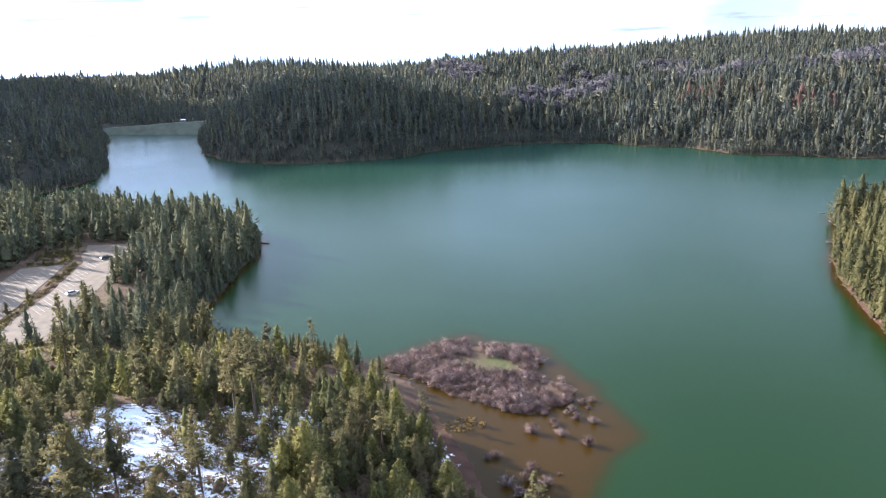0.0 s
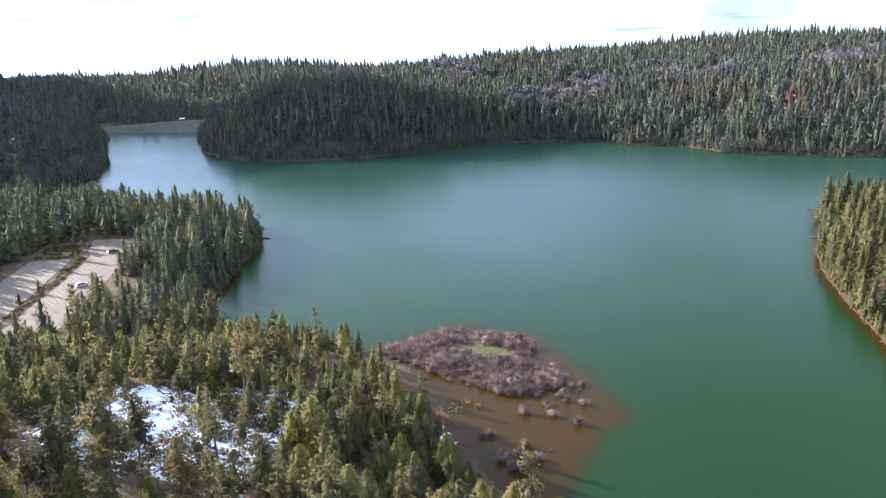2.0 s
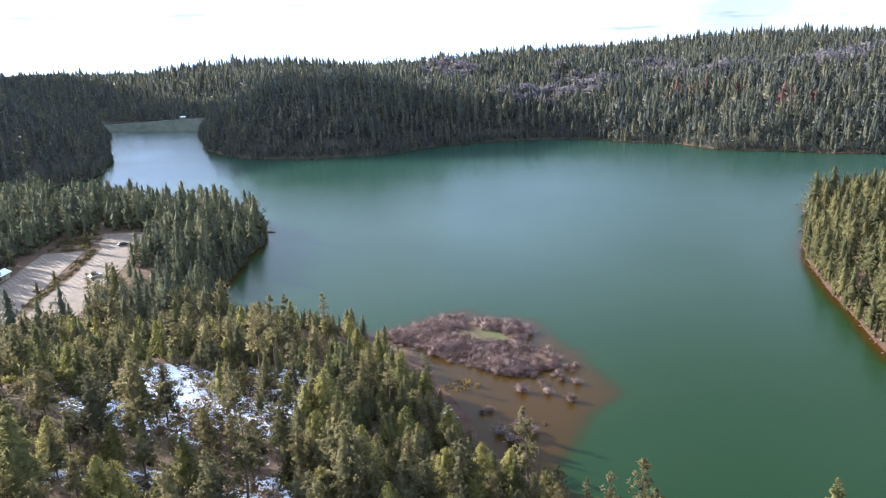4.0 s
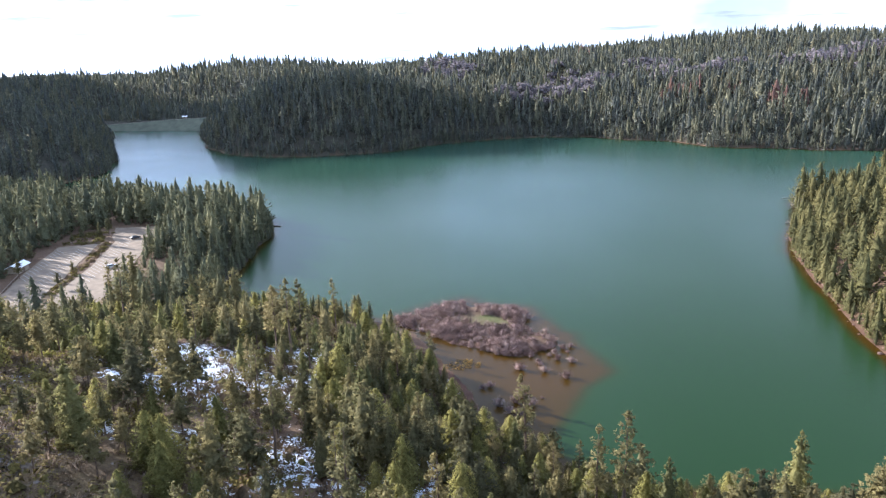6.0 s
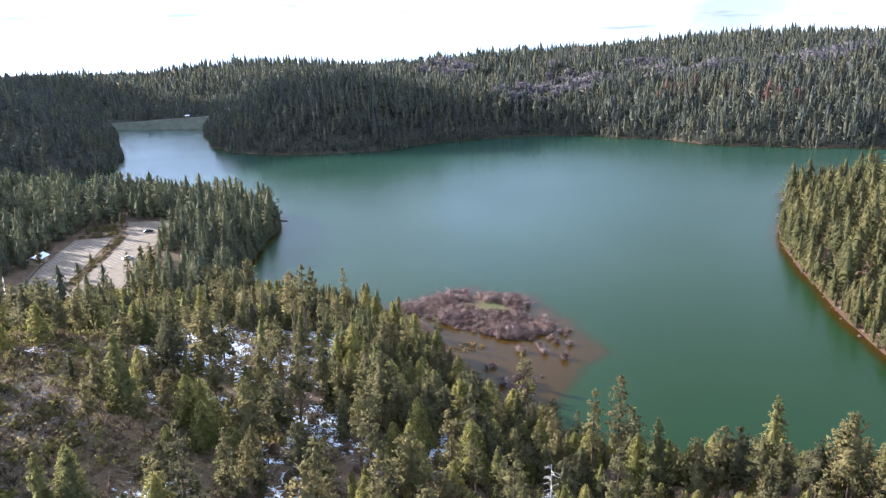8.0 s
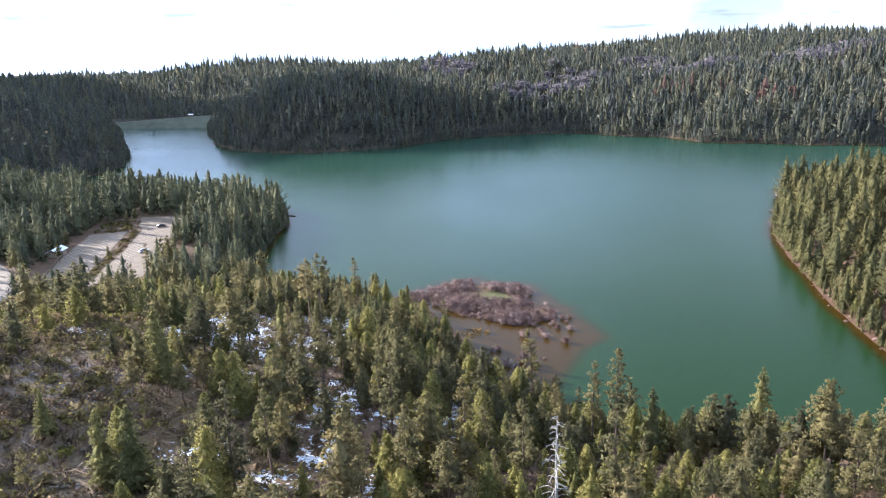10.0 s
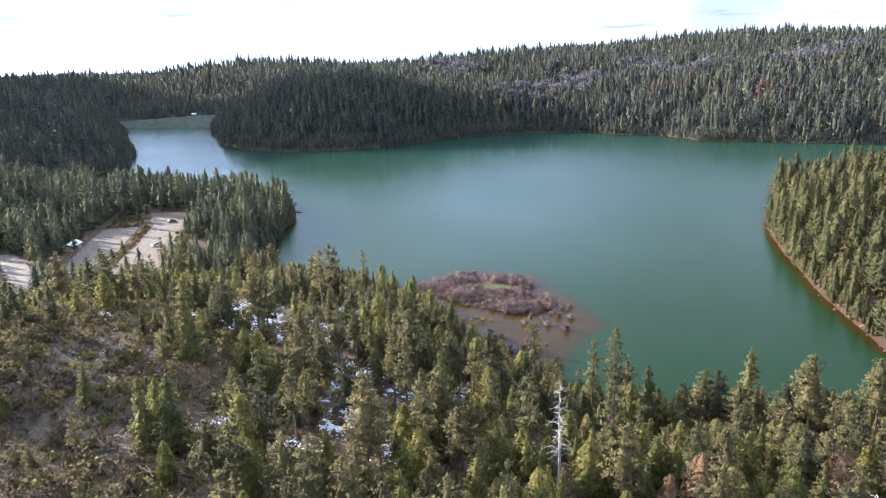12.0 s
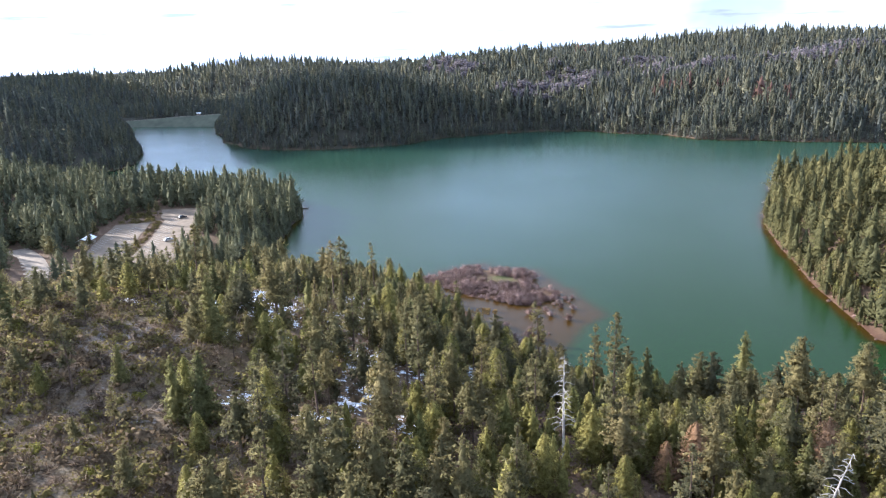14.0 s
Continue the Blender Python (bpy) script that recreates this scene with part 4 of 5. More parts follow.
TREES_EAST = [(10.3, 67.7, 31.7, "thin"), (6.5, 69.5, 28, "thin"), (17.2, 67.6, 23.8, "fir"), (38.3, 78, 24.1, "fir"), (-6, 95, 24, "thin"),
            (-22.3, 70.5, 26.9, "pine"), (-15.4, 51.4, 32.5, "thin"), (-5.9, 41, 31.9, "thin"), (-10.9, 62.1, 25.8, "pine"), (-19.1, 11, 33, "young"),
            (-7.5, 17.6, 30.3, "young"), (-2.7, 16.1, 33.2, "young"), (-10.9, 12.6, 31.3, "young"), (14.3, 80.6, 18.9, "pine"),
            (22.8, 63.2, 23, "pine"), (26.3, 65.9, 24.3, "pine"), (29, 65, 24.6, "pine"), (45.6, 66.2, 26.1, "pine"), (63.8, 82.4, 20.8, "pine"),
            (20.1, 35.5, 29.6, "fir"), (19.6, 26.5, 30.2, "rust"), (14.9, 23.7, 28.6, "rust"), (39.4, 32.5, 29.3, "rust"), (30.7, 24.8, 29.7, "young"),
            (8.6, 16.3, 30.3, "young"), (35.5, 27.8, 28.3, "fir"), (23.1, 23.5, 30.9, "young"), (42, 66.7, 22.1, "pine"), (49.7, 59.1, 23.6, "pine"),
            (44.4, 61.5, 29.7, "pine"), (60.4, 72.6, 24.1, "pine"), (5, 37.4, 25.8, "fir"), (-22.8, 112.1, 14.6, "young"), (-22.7, 64.8, 27.9, "young"), (-18.3, 81.3, 23.7, "young"), (-13.3, 90.5, 19.3, "young")]
MARKED = TREES_WEST + TREES_KNOLL + TREES_MID + TREES_EAST
KINDS = {"pine": (PINE, "green ponderosa pine with tufted limbs"), "young": (YOUNG, "young dense yellow-green pine"), "fir": (DEEP, "dense dark green fir"),
         "thin": (PINE, "tall thin pine with a bare stem and sparse crown"), "old": (PINE, "tall old pine with sparse drooping limbs"), "rust": (DRY, "dying pine with rust-brown needles")}
PROTO = {}


def plant(x, y, z, h, kind, rng):
    """A near tree as a thing of its own: the first of each shape is built, the rest are copies."""
    key = (kind, int(rng.integers(0, 4)))
    base_h = 18.0
    m = Matrix.Translation((x, y, z - 0.1)) @ Euler((rng.normal(0, 0.02), rng.normal(0, 0.02), rng.uniform(0, 6.28))).to_matrix().to_4x4()
    w = h / base_h * rng.uniform(0.88, 1.15) * (1.08 if kind in ("young", "rust") else 1.0)
    if key not in PROTO:
        c, t = pine_meshes(hash_seed(key), base_h, kind)
        PROTO[key] = (fast_mesh("crown", *c), fast_mesh("trunk", *t))
        PROTO[key][0].materials.append(KINDS[kind][0])
        PROTO[key][1].materials.append(BARK)
    ob = thing(kind + "_pine_tree" if kind != "fir" else "fir_tree", m @ Matrix.Diagonal((w, w, h / base_h, 1)), KINDS[kind][1], "tree", "trees on the near bank")
    part("crown", PROTO[key][0], None, ob)
    part("trunk", PROTO[key][1], None, ob)
    return ob


def hash_seed(key):
    return 100 + 17 * sorted(KINDS).index(key[0]) + key[1]


def near_woods():
    rng = np.random.default_rng(77)
    spots = []
    for x, y, top, kind in MARKED:
        z = float(height(np.array([x]), np.array([y]))[0])
        plant(x, y, z, top - z, kind, rng)
        spots.append((x, y))
    x, y, u = scatter(-175, 125, -10, 205, 5.7, 12)
    az, r = bearing(x, y)
    d = shore_distance(x, y)
    o = openness(x, y)
    clump = vnoise(x, y, 30, 91, 2)
    g = glade(x, y)
    slope = np.clip(1.3 - 1.1 * ellipse(x, y, -37, 40, 14, 30, -8), 0, 1)
    brow = np.clip(1.5 - 1.2 * ellipse(x, y, 8, 18, 34, 24, 0), 0, 1)
    thin = 0.04 + 0.36 * brow + 0.60 * np.maximum(g, 0.8 * slope) + (1 - g) * 0.12 * np.clip((-30 - x) / 25, 0, 1) * np.clip((128 - y) / 15, 0, 1)
    ok = (d > np.where((x > -54) & (x < 2) & (y > 108), 6.5, 2.0)) & (u > thin + (1 - thin) * o - 0.2 * clump) & off_road(x, y, 2) & (az > -55) & (az < 44) & (r < 262)
    ok &= ~((x < -118) & (r > 232))
    for sx, sy in spots:
        ok &= np.hypot(x - sx, y - sy) > 3.6
    ok &= (np.hypot(x - 0.2, y - 21) > 6.5) & (np.hypot(x - 31, y - 9) > 4) & (np.hypot(x - 16, y - 20) > 4.5)
    x, y, o, d, g, slope = x[ok], y[ok], o[ok], d[ok], g[ok], slope[ok]
    z = height(x, y)
    rank = np.hypot(x + 20, y - 40)
    order = np.argsort(rank)
    cut = set(order[:230].tolist())
    rest = []
    for i in range(len(x)):
        h = float(np.clip(rng.normal(11.6, 2.6), 5, 17))
        east = x[i] > -40 and y[i] > 75
        h *= (0.92 if x[i] < -78 else 0.68) if y[i] > 122 else 0.67 if y[i] > 80 and x[i] > -48 else 0.86 if y[i] > 95 else 0.8 if x[i] > -12 and y[i] > 45 else 1.0
        h *= 0.84 if x[i] < -122 and y[i] > 120 else 0.9 if x[i] < -95 else 0.72 if -8 < x[i] < 22 and 35 < y[i] < 67 else 1.0
        q = rng.random()
        kind = "young" if q < (0.50 if east else 0.25) else "pine" if q < 0.80 else "fir" if q < 0.87 else "thin" if q < 0.96 else "old"
        h *= 0.85 if g[i] > 0.3 else 1.0
        if g[i] > 0.4 and kind in ("young", "fir") or slope[i] > 0.5 and kind == "young":
            kind = "pine" if q < 0.2 else "thin"
        if kind == "young":
            h *= 0.85
        if kind in ("thin", "old"):
            h *= 1.2
        if i in cut:
            plant(float(x[i]), float(y[i]), float(z[i]), h, kind, rng)
        else:
            rest.append((x[i], y[i], z[i] - 0.1, h / 18.0, kind + ("_far" if math.hypot(x[i] + 5, y[i] + 40) > 185 else "")))
    for kind, mat in (("pine", PINE), ("young", YOUNG), ("fir", DEEP), ("thin", PINE), ("old", PINE)):
        rows = np.array([r[:4] for r in rest if r[4] == kind + "_far"], float)
        if len(rows):
            woods("bank_woods", MID_FIR[:2] + MID_PINE if kind == "fir" else MID_PINE, rows, mat, KINDS[kind][1] + " stand on the bank", 62, broad=1.25)
        rows = np.array([r[:4] for r in rest if r[4] == kind], float)
        if not len(rows):
            continue
        shapes = [pine_meshes(500 + k, 18.0, kind, 0.5) for k in range(3)]
        woods("bank_woods", [s[0] for s in shapes], rows, mat, KINDS[kind][1] + " stand on the bank", 60, broad=1.15)
        woods("bank_trunks", [s[1] for s in shapes], rows, BARK, "brown stems of the pines on the bank", 60)


def understory():
    """Saplings between the big trees, and the woods behind the near bank."""
    x, y, u = scatter(-34, 100, -8, 98, 4.9, 71)
    az, r = bearing(x, y)
    ok = (shore_distance(x, y) > 2.5) & (az < 42) & (u > 0.25 + 0.5 * openness(x, y) + 0.6 * glade(x, y))
    rng = np.random.default_rng(72)
    p = np.stack([x, y, height(x, y) - 0.1, np.clip(rng.normal(0.27, 0.1, len(x)), 0.1, 0.5)], 1)[ok]
    woods("understory", MID_LIGHT, p, YOUNG, "young pine saplings between the taller trees", 73, broad=1.25)
    x, y, u = scatter(-120, -30, 98, 152, 4.6, 79)
    ok = (shore_distance(x, y) > 2.5) & off_road(x, y, 3) & (u > 0.3 + 0.6 * glade(x, y))
    q = np.stack([x, y, height(x, y) - 0.1, np.clip(rng.normal(0.36, 0.11, len(x)), 0.15, 0.6)], 1)[ok]
    woods("understory", MID_LIGHT, q, DEEP, "young firs between the pines of the low bank", 80, broad=1.3)
    x, y, u = scatter(-24, 52, -2, 46, 4.9, 76)
    p = np.stack([x, y, height(x, y) - 0.1, np.clip(rng.normal(0.42, 0.09, len(x)), 0.2, 0.6)], 1)[(u > 0.3) & (glade(x, y) < 0.3) & (np.hypot(x - 0.2, y - 19) > 9) & (np.hypot(x - 31, y - 8) > 6) & (np.min([np.hypot(x - a, y - b + 3) for a, b, c, k in MARKED], 0) > 4.5)]
    woods("young_stand", [pine_meshes(520 + k, 18.0, "young", 0.5)[0] for k in range(3)], p, YOUNG, "close stand of bright young pines on the near bank", 77)
    x, y, u = scatter(-48, 6, 66, 142, 3.9, 81)
    p = np.stack([x, y, height(x, y) - 0.1, np.clip(rng.normal(0.37, 0.09, len(x)), 0.2, 0.56)], 1)[(shore_distance(x, y) > 6) & (u > 0.25 + 0.6 * glade(x, y)) & (openness(x, y) < 0.5)]
    woods("young_stand", [pine_meshes(530 + k, 18.0, "young", 0.5)[0] for k in range(3)], p, PINE, "close stand of young grey-green pines above the delta", 82)
    x, y, u = scatter(-170, 150, -150, -8, 7.0, 74)
    p = np.stack([x, y, height(x, y) - 0.2, np.clip(rng.normal(0.58, 0.14, len(x)), 0.25, 0.9)], 1)
    strip = ((np.abs(x) < 62) & (y > -112)) | (y > -34)
    woods("woods_south", SLIM_FAR[:3], p[strip & (u > 0.1)], PINE, "green pine forest on the hill behind the near bank", 78)
    woods("woods_south", SLIM_FAR, p[~strip & (u > 0.2)], PINE, "green pine forest on the hill behind the near bank", 75)


near_woods()
understory()


# ---- bushes ----
def bushes():
    rng = np.random.default_rng(31)
    x, y, u = scatter(-182, 20, -12, 168, 2.5, 14)
    o = openness(x, y)
    ok = (u < 0.26 + 0.66 * np.maximum(o, 0.55 * ((x < -100) & (y > 92)))) & ((x < -50) | (y < 130)) & (shore_distance(x, y) > 4) & off_road(x, y, 1) & (blob_at(x, y, -78, 104, 14, 9) < 0.6) & (ellipse(x, y, -45, 10, 7, 3.5, 15) > 1)
    x, y = x[ok], y[ok]
    p = np.stack([x, y, height(x, y), np.clip(rng.lognormal(0.42, 0.42, len(x)), 0.45, 3.1)], 1)
    woods("scrub", [bush_mesh(s, 1.1, 74, 1, 0.66, 0.17, 1.0) for s in (41, 42, 43, 44)], p, SCRUB, "olive and brown chaparral scrub on the knoll", 32, "scrub")
    x, y, u = scatter(-140, 15, -12, 125, 2.5, 16)
    ok = (u < 0.28 + 0.6 * openness(x, y)) & (shore_distance(x, y) > 4) & off_road(x, y, 1)
    x, y = x[ok], y[ok]
    q = np.stack([x, y, height(x, y) - 0.05, np.clip(rng.lognormal(-0.05, 0.35, len(x)), 0.35, 1.6)], 1)
    woods("leafless_brush", [twig_bush(s, 1.5, 1.2, 14) for s in (71, 72, 73)], q, BRUSH, "grey-brown leafless brush between the pines", 34, "brush")
    x, y, u = scatter(-58, 6, 150, 204, 1.5, 15)
    e = within(x, y, ISLET) + 1.6 * vnoise(x, y, 8, 17, 2)
    green = ellipse(x, y, -23.5, 181.5, 9, 5.5, -15)
    ok = (e > 0) & (green > 0.85 + 0.5 * (u - 0.5)) & (ellipse(x, y, -29.5, 192, 1.6, 6, 10) > 1) & (u > 0.10 + 0.45 * (x > -9)) & (shore_distance(x, y) < 1)
    x, y = x[ok], y[ok]
    p = np.stack([x, y, np.maximum(height(x, y), -0.15) - 0.05, np.clip(rng.normal(0.88, 0.22, len(x)) + 0.45 * vnoise(x, y, 7, 57, 2), 0.35, 1.6)], 1)
    woods("willow_thicket", [twig_bush(s, 1.5, 1.7, 26) for s in (51, 52, 53, 54)], p, WILLOW, "thicket of leafless pinkish willows on the flooded islet", 33, "thicket")


def blob_at(x, y, cx, cy, a, b):
    return np.clip(1.6 - 1.3 * ellipse(x, y, cx, cy, a, b, 0), 0, 1)


def lone_willows():
    rng = np.random.default_rng(35)
    meshes = [fast_mesh("twig_fan", *twig_bush(s, 1.4, 1.6, 40)) for s in (55, 56, 57)]
    for me in meshes:
        me.materials.append(WILLOW)
    for x, y, s in ((1.8, 143.5, 1.3), (-10.4, 147.5, 1.35), (-4, 147, 1.1), (-17.4, 136.5, 1.0), (-19, 135, .8), (-14.1, 126.5, 1.35), (-9.5, 132.5, 1.2), (-10.4, 128.5, 1.3), (-11.5, 123.5, 1.2),
                    (-9.2, 122.5, 1.1), (-6.5, 127.5, 1.2), (-5.7, 152.5, .8), (-5.3, 150.8, .7), (-1.7, 159, .9), (-0.7, 155, 1.0), (0.6, 162.5, .9), (2.9, 164, .8), (3.1, 153.5, 1.0), (-4.1, 131.5, .4),
                    (-8, 156, .8), (-3, 157, .7), (-2.5, 163, .8), (2, 160, .6)):
        ob = thing("willow_bush", Matrix.Translation((x, y, -0.1)) @ Matrix.Rotation(rng.uniform(0, 6), 4, "Z") @ Matrix.Diagonal((s, s, s, 1)),
                   "leafless pinkish-grey willow bush standing in shallow brown water", "bush", "willows in the shallows")
        part("twig_fan", meshes[int(rng.integers(0, 3))], None, ob)


def lot_planting():
    """Brush and young pines on the strip between the two halves of the car park."""
    rng = np.random.default_rng(37)
    rows = []
    for u in np.arange(-12, 60, 1.5):
        for _ in range(2):
            rows.append((*(np.array((-176, 191)) + np.array((-0.31, 0.951)) * u + np.array((0.951, 0.31)) * rng.uniform(-2.6, 1.2)), 6.0, rng.uniform(0.4, 1.15)))
    for _ in range(60):
        rows.append((*(np.array((-176, 191)) + np.array((-0.31, 0.951)) * rng.uniform(58, 80) + np.array((0.951, 0.31)) * rng.uniform(-20, -3)), 6.0, rng.uniform(0.6, 1.6)))
    woods("median_brush", [bush_mesh(s) for s in (46, 47, 48)], np.array(rows), SCRUB, "low brush on the strip between the car park halves", 38, "brush")
    for u, v, h in ((70, -8, 7.5), (66, -14, 6), (74, -5, 8), (62, -17, 5), (12, -1, 5.5), (-6, 0, 6.5), (35, -24, 8), (10, -19, 8), (60, -26, 9)):
        p = np.array((-176, 191)) + np.array((-0.31, 0.951)) * u + np.array((0.951, 0.31)) * v
        plant(float(p[0]), float(p[1]), 6.0, h, "pine", rng)
    rows = [(-26 + 5.0 * math.cos(a) * r - 1.4 * math.sin(a) * r, 149 + 2 * math.cos(a) * r + 3.0 * math.sin(a) * r, 0.0, rng.uniform(0.18, 0.42)) for a, r in zip(rng.uniform(0, 6.28, 70), rng.uniform(0, 1, 70) ** 0.5)]
    woods("sedge", [bush_mesh(s, 1.0, 40, 3, 0.8, 0.5, 0.25) for s in (62, 63)], np.array(rows), SEDGE, "straw-coloured sedge tussocks on the mud spit", 39, "sedge")


def bright_bushes():
    rng = np.random.default_rng(36)
    meshes = [fast_mesh("foliage", *bush_mesh(s, 1.2, 80, 3, 0.8)) for s in (64, 65, 66)]
    for me in meshes:
        me.materials.append(BRIGHT)
    for x, y, s in ((-113, 81, 1.7), (-110, 84, 1.4), (-116, 78, 1.3), (-119, 64, 1.5), (-122, 67, 1.2), (-101, 56, 1.0), (-96, 40, 1.1), (-88, 22, 0.9), (-78, 12, 1.0), (-104, 92, 1.3),
                    (-98, 88, 1.0), (-66, 8, 0.9), (-108, 47, 1.2), (-84, 33, 0.8), (-57, 20, 0.9), (-72, 30, 1.0)):
        ob = thing("chaparral_bush", Matrix.Translation((x, y, ground_at(x, y) - 0.05)) @ Matrix.Rotation(rng.uniform(0, 6), 4, "Z") @ Matrix.Diagonal((s, s, s * 0.9, 1)),
                   "rounded yellow-green chaparral bush on the knoll", "bush", "bright bushes on the knoll")
        part("foliage", meshes[int(rng.integers(0, 3))], None, ob)


def ground_at(x, y):
    return float(height(np.array([x], float), np.array([y], float))[0])


bushes()
lone_willows()
bright_bushes()
lot_planting()


# ---- car park, road and what stands there ----
PAVING = plain("pale_paving", (0.165, 0.124, 0.086), 0.9, 0.22, 0.35)
GRAVEL = plain("gravel_road", (0.225, 0.182, 0.140), 0.95, 0.2, 0.6)
LINE = plain("white_road_paint", (0.30, 0.265, 0.225), 0.7, 0.12, 2.0)
TIMBER = plain("dark_timber", (0.16, 0.12, 0.09), 0.85, 0.3, 2.0)
PALE_TIMBER = plain("pale_timber", (0.46, 0.40, 0.32), 0.85, 0.2, 2.0)
WHITE_ROOF = plain("white_roof", (0.74, 0.75, 0.77), 0.6, 0.06, 1.0)
WALL = plain("tan_wall", (0.33, 0.27, 0.20), 0.8, 0.15, 1.0)
TYRE = plain("tyre_rubber", (0.025, 0.025, 0.027), 0.8, 0.2, 8.0)
RIM = plain("steel_rim", (0.55, 0.55, 0.56), 0.35, 0.1, 8.0, metal=0.8)
GLASS = plain("dark_car_glass", (0.02, 0.024, 0.03), 0.08, 0.1, 1.0, spec=0.6, bump=0)
LAMP = plain("lamp_glass", (0.75, 0.74, 0.70), 0.15, 0.05, 1.0, spec=0.6, bump=0)
DAM = plain("dam_grass_and_riprap", (0.072, 0.078, 0.052), 0.95, 0.3, 0.12)
LOT_AT, LOT_U, LOT_V = Vector((-176, 191, 6.0)), Vector((-0.31, 0.951, 0)), Vector((0.951, 0.31, 0))


def lot(u, v, z=0.0):
    return LOT_AT + LOT_U * u + LOT_V * v + Vector((0, 0, z))


def slab(outline, z0, z1):
    """A flat plate with a rim: outline is a list of points seen from above."""
    bm = bmesh.new()
    top = [bm.verts.new((p[0], p[1], z1)) for p in outline]
    low = [bm.verts.new((p[0], p[1], z0)) for p in outline]
    bm.faces.new(top)
    for i in range(len(outline)):
        j = (i + 1) % len(outline)
        bm.faces.new((top[j], top[i], low[i], low[j]))
    bmesh.ops.recalc_face_normals(bm, faces=bm.faces)
    bm.normal_update()
    return bm


def wavy(corners, step=3.0, amp=0.5, seed=0):
    """The outline through corners with an uneven edge."""
    out = []
    for a, b in zip(corners, corners[1:] + corners[:1]):
        n = max(1, int((b - a).length / step))
        side = Vector((-(b - a).y, (b - a).x, 0)).normalized()
        for i in range(n):
            p = a.lerp(b, i / n)
            out.append(p + side * float(vnoise(np.array([p.x]), np.array([p.y]), 7, seed, 2)[0]) * amp)
    return out


def box(bm, x0, x1, y0, y1, z0, z1, m=None, bevel=0.0):
    r = bmesh.ops.create_cube(bm, size=1)
    bmesh.ops.scale(bm, vec=(x1 - x0, y1 - y0, z1 - z0), verts=r["verts"])
    bmesh.ops.translate(bm, vec=((x0 + x1) / 2, (y0 + y1) / 2, (z0 + z1) / 2), verts=r["verts"])
    if bevel:
        bmesh.ops.bevel(bm, geom=[e for e in bm.edges if e.verts[0] in r["verts"]], offset=bevel, segments=2, affect="EDGES")
    if m:
        bmesh.ops.transform(bm, matrix=m, verts=r["verts"])
    return bm


def build_lot():
    east = [lot(-34, 1.5), lot(-34, 17), lot(-10, 20), lot(30, 18), lot(86, 15), lot(88, -6), lot(70, -3), lot(60, 1.5), lot(20, 2.5)]
    west = [lot(-30, -2), lot(-33, -13), lot(-8, -18), lot(20, -20.5), lot(56, -21), lot(58, -5), lot(30, -3.5)]
    bays = []
    for name, pts, label in (("parking_lot_east", east, "pale paved car park strip with faded white bay lines"), ("parking_lot_west", west, "pale paved car park strip in partial tree shade")):
        me = bpy.data.meshes.new(name)
        bm = slab(wavy(pts, 3.0, 0.6, 5), 5.6, 6.14)
        bm.to_mesh(me)
        bm.free()
        me.materials.append(PAVING)
        bays.append(tagged(new(name, me), label, "car park", kind="structure"))
    for ob, v0, v1, us in ((bays[0], 3.4, 8.6, np.arange(4, 70, 3.0)), (bays[1], -11.0, -5.6, np.arange(2, 52, 3.0)), (bays[1], -19.6, -15.2, np.arange(12, 52, 3.0))):
        for u in us:
            a, b = lot(float(u), v0), lot(float(u) - (v1 - v0) * 1.35, v1)
            side = Vector((-(b - a).y, (b - a).x, 0)).normalized() * 0.075
            part("bay_line", slab([a - side, b - side, b + side, a + side], 6.13, 6.155), LINE, ob)


def ribbon(name, line, width, lift, material, label):
    pts = []
    for a, b in zip(line[:-1], line[1:]):
        n = max(2, int(np.hypot(*(b - a)) / 2.5))
        pts += [a + (b - a) * i / n for i in range(n)]
    pts = np.array(pts + [line[-1]])
    for _ in range(6):
        pts[1:-1] = (pts[:-2] + pts[1:-1] * 2 + pts[2:]) / 4
    way = np.gradient(pts, axis=0)
    way /= np.linalg.norm(way, axis=1, keepdims=True)
    nrm = np.stack([-way[:, 1], way[:, 0]], 1)
    mid = height(pts[:, 0], pts[:, 1])
    for _ in range(5):
        mid[1:-1] = (mid[:-2] + mid[1:-1] * 2 + mid[2:]) / 4
    cols = []
    for k in (-1.25, -1.0, -0.5, 0, 0.5, 1.0, 1.25):
        w = width / 2 * k * (1 + 0.12 * vnoise(pts[:, 0] + k, pts[:, 1], 9, 3, 2))
        p = pts + nrm * w[:, None]
        z = np.maximum(mid, height(p[:, 0], p[:, 1])) + lift if abs(k) < 1.1 else height(p[:, 0], p[:, 1]) - 0.3
        cols.append(np.stack([p[:, 0], p[:, 1], z], 1))
    v = np.stack(cols, 1)
    n, m = v.shape[:2]
    ix = np.arange(n * m).reshape(n, m)
    f = np.stack([ix[:-1, :-1], ix[1:, :-1], ix[1:, 1:], ix[:-1, 1:]], -1).reshape(-1, 4)
    me = fast_mesh(name, v.reshape(-1, 3), f, smooth=True)
    me.materials.append(material)
    tagged(new(name, me), label, "road", kind="structure")


def log_mesh(length, r, seed=0, sides=8):
    rng = np.random.default_rng(seed)
    xs = np.linspace(-0.5, 0.5, 6)
    return tube([(x * length, rng.normal(0, 0.03 * r * 4), rng.normal(0, 0.02)) for x in xs], [r * (1.1 - 0.35 * (x + 0.5)) for x in xs], sides)


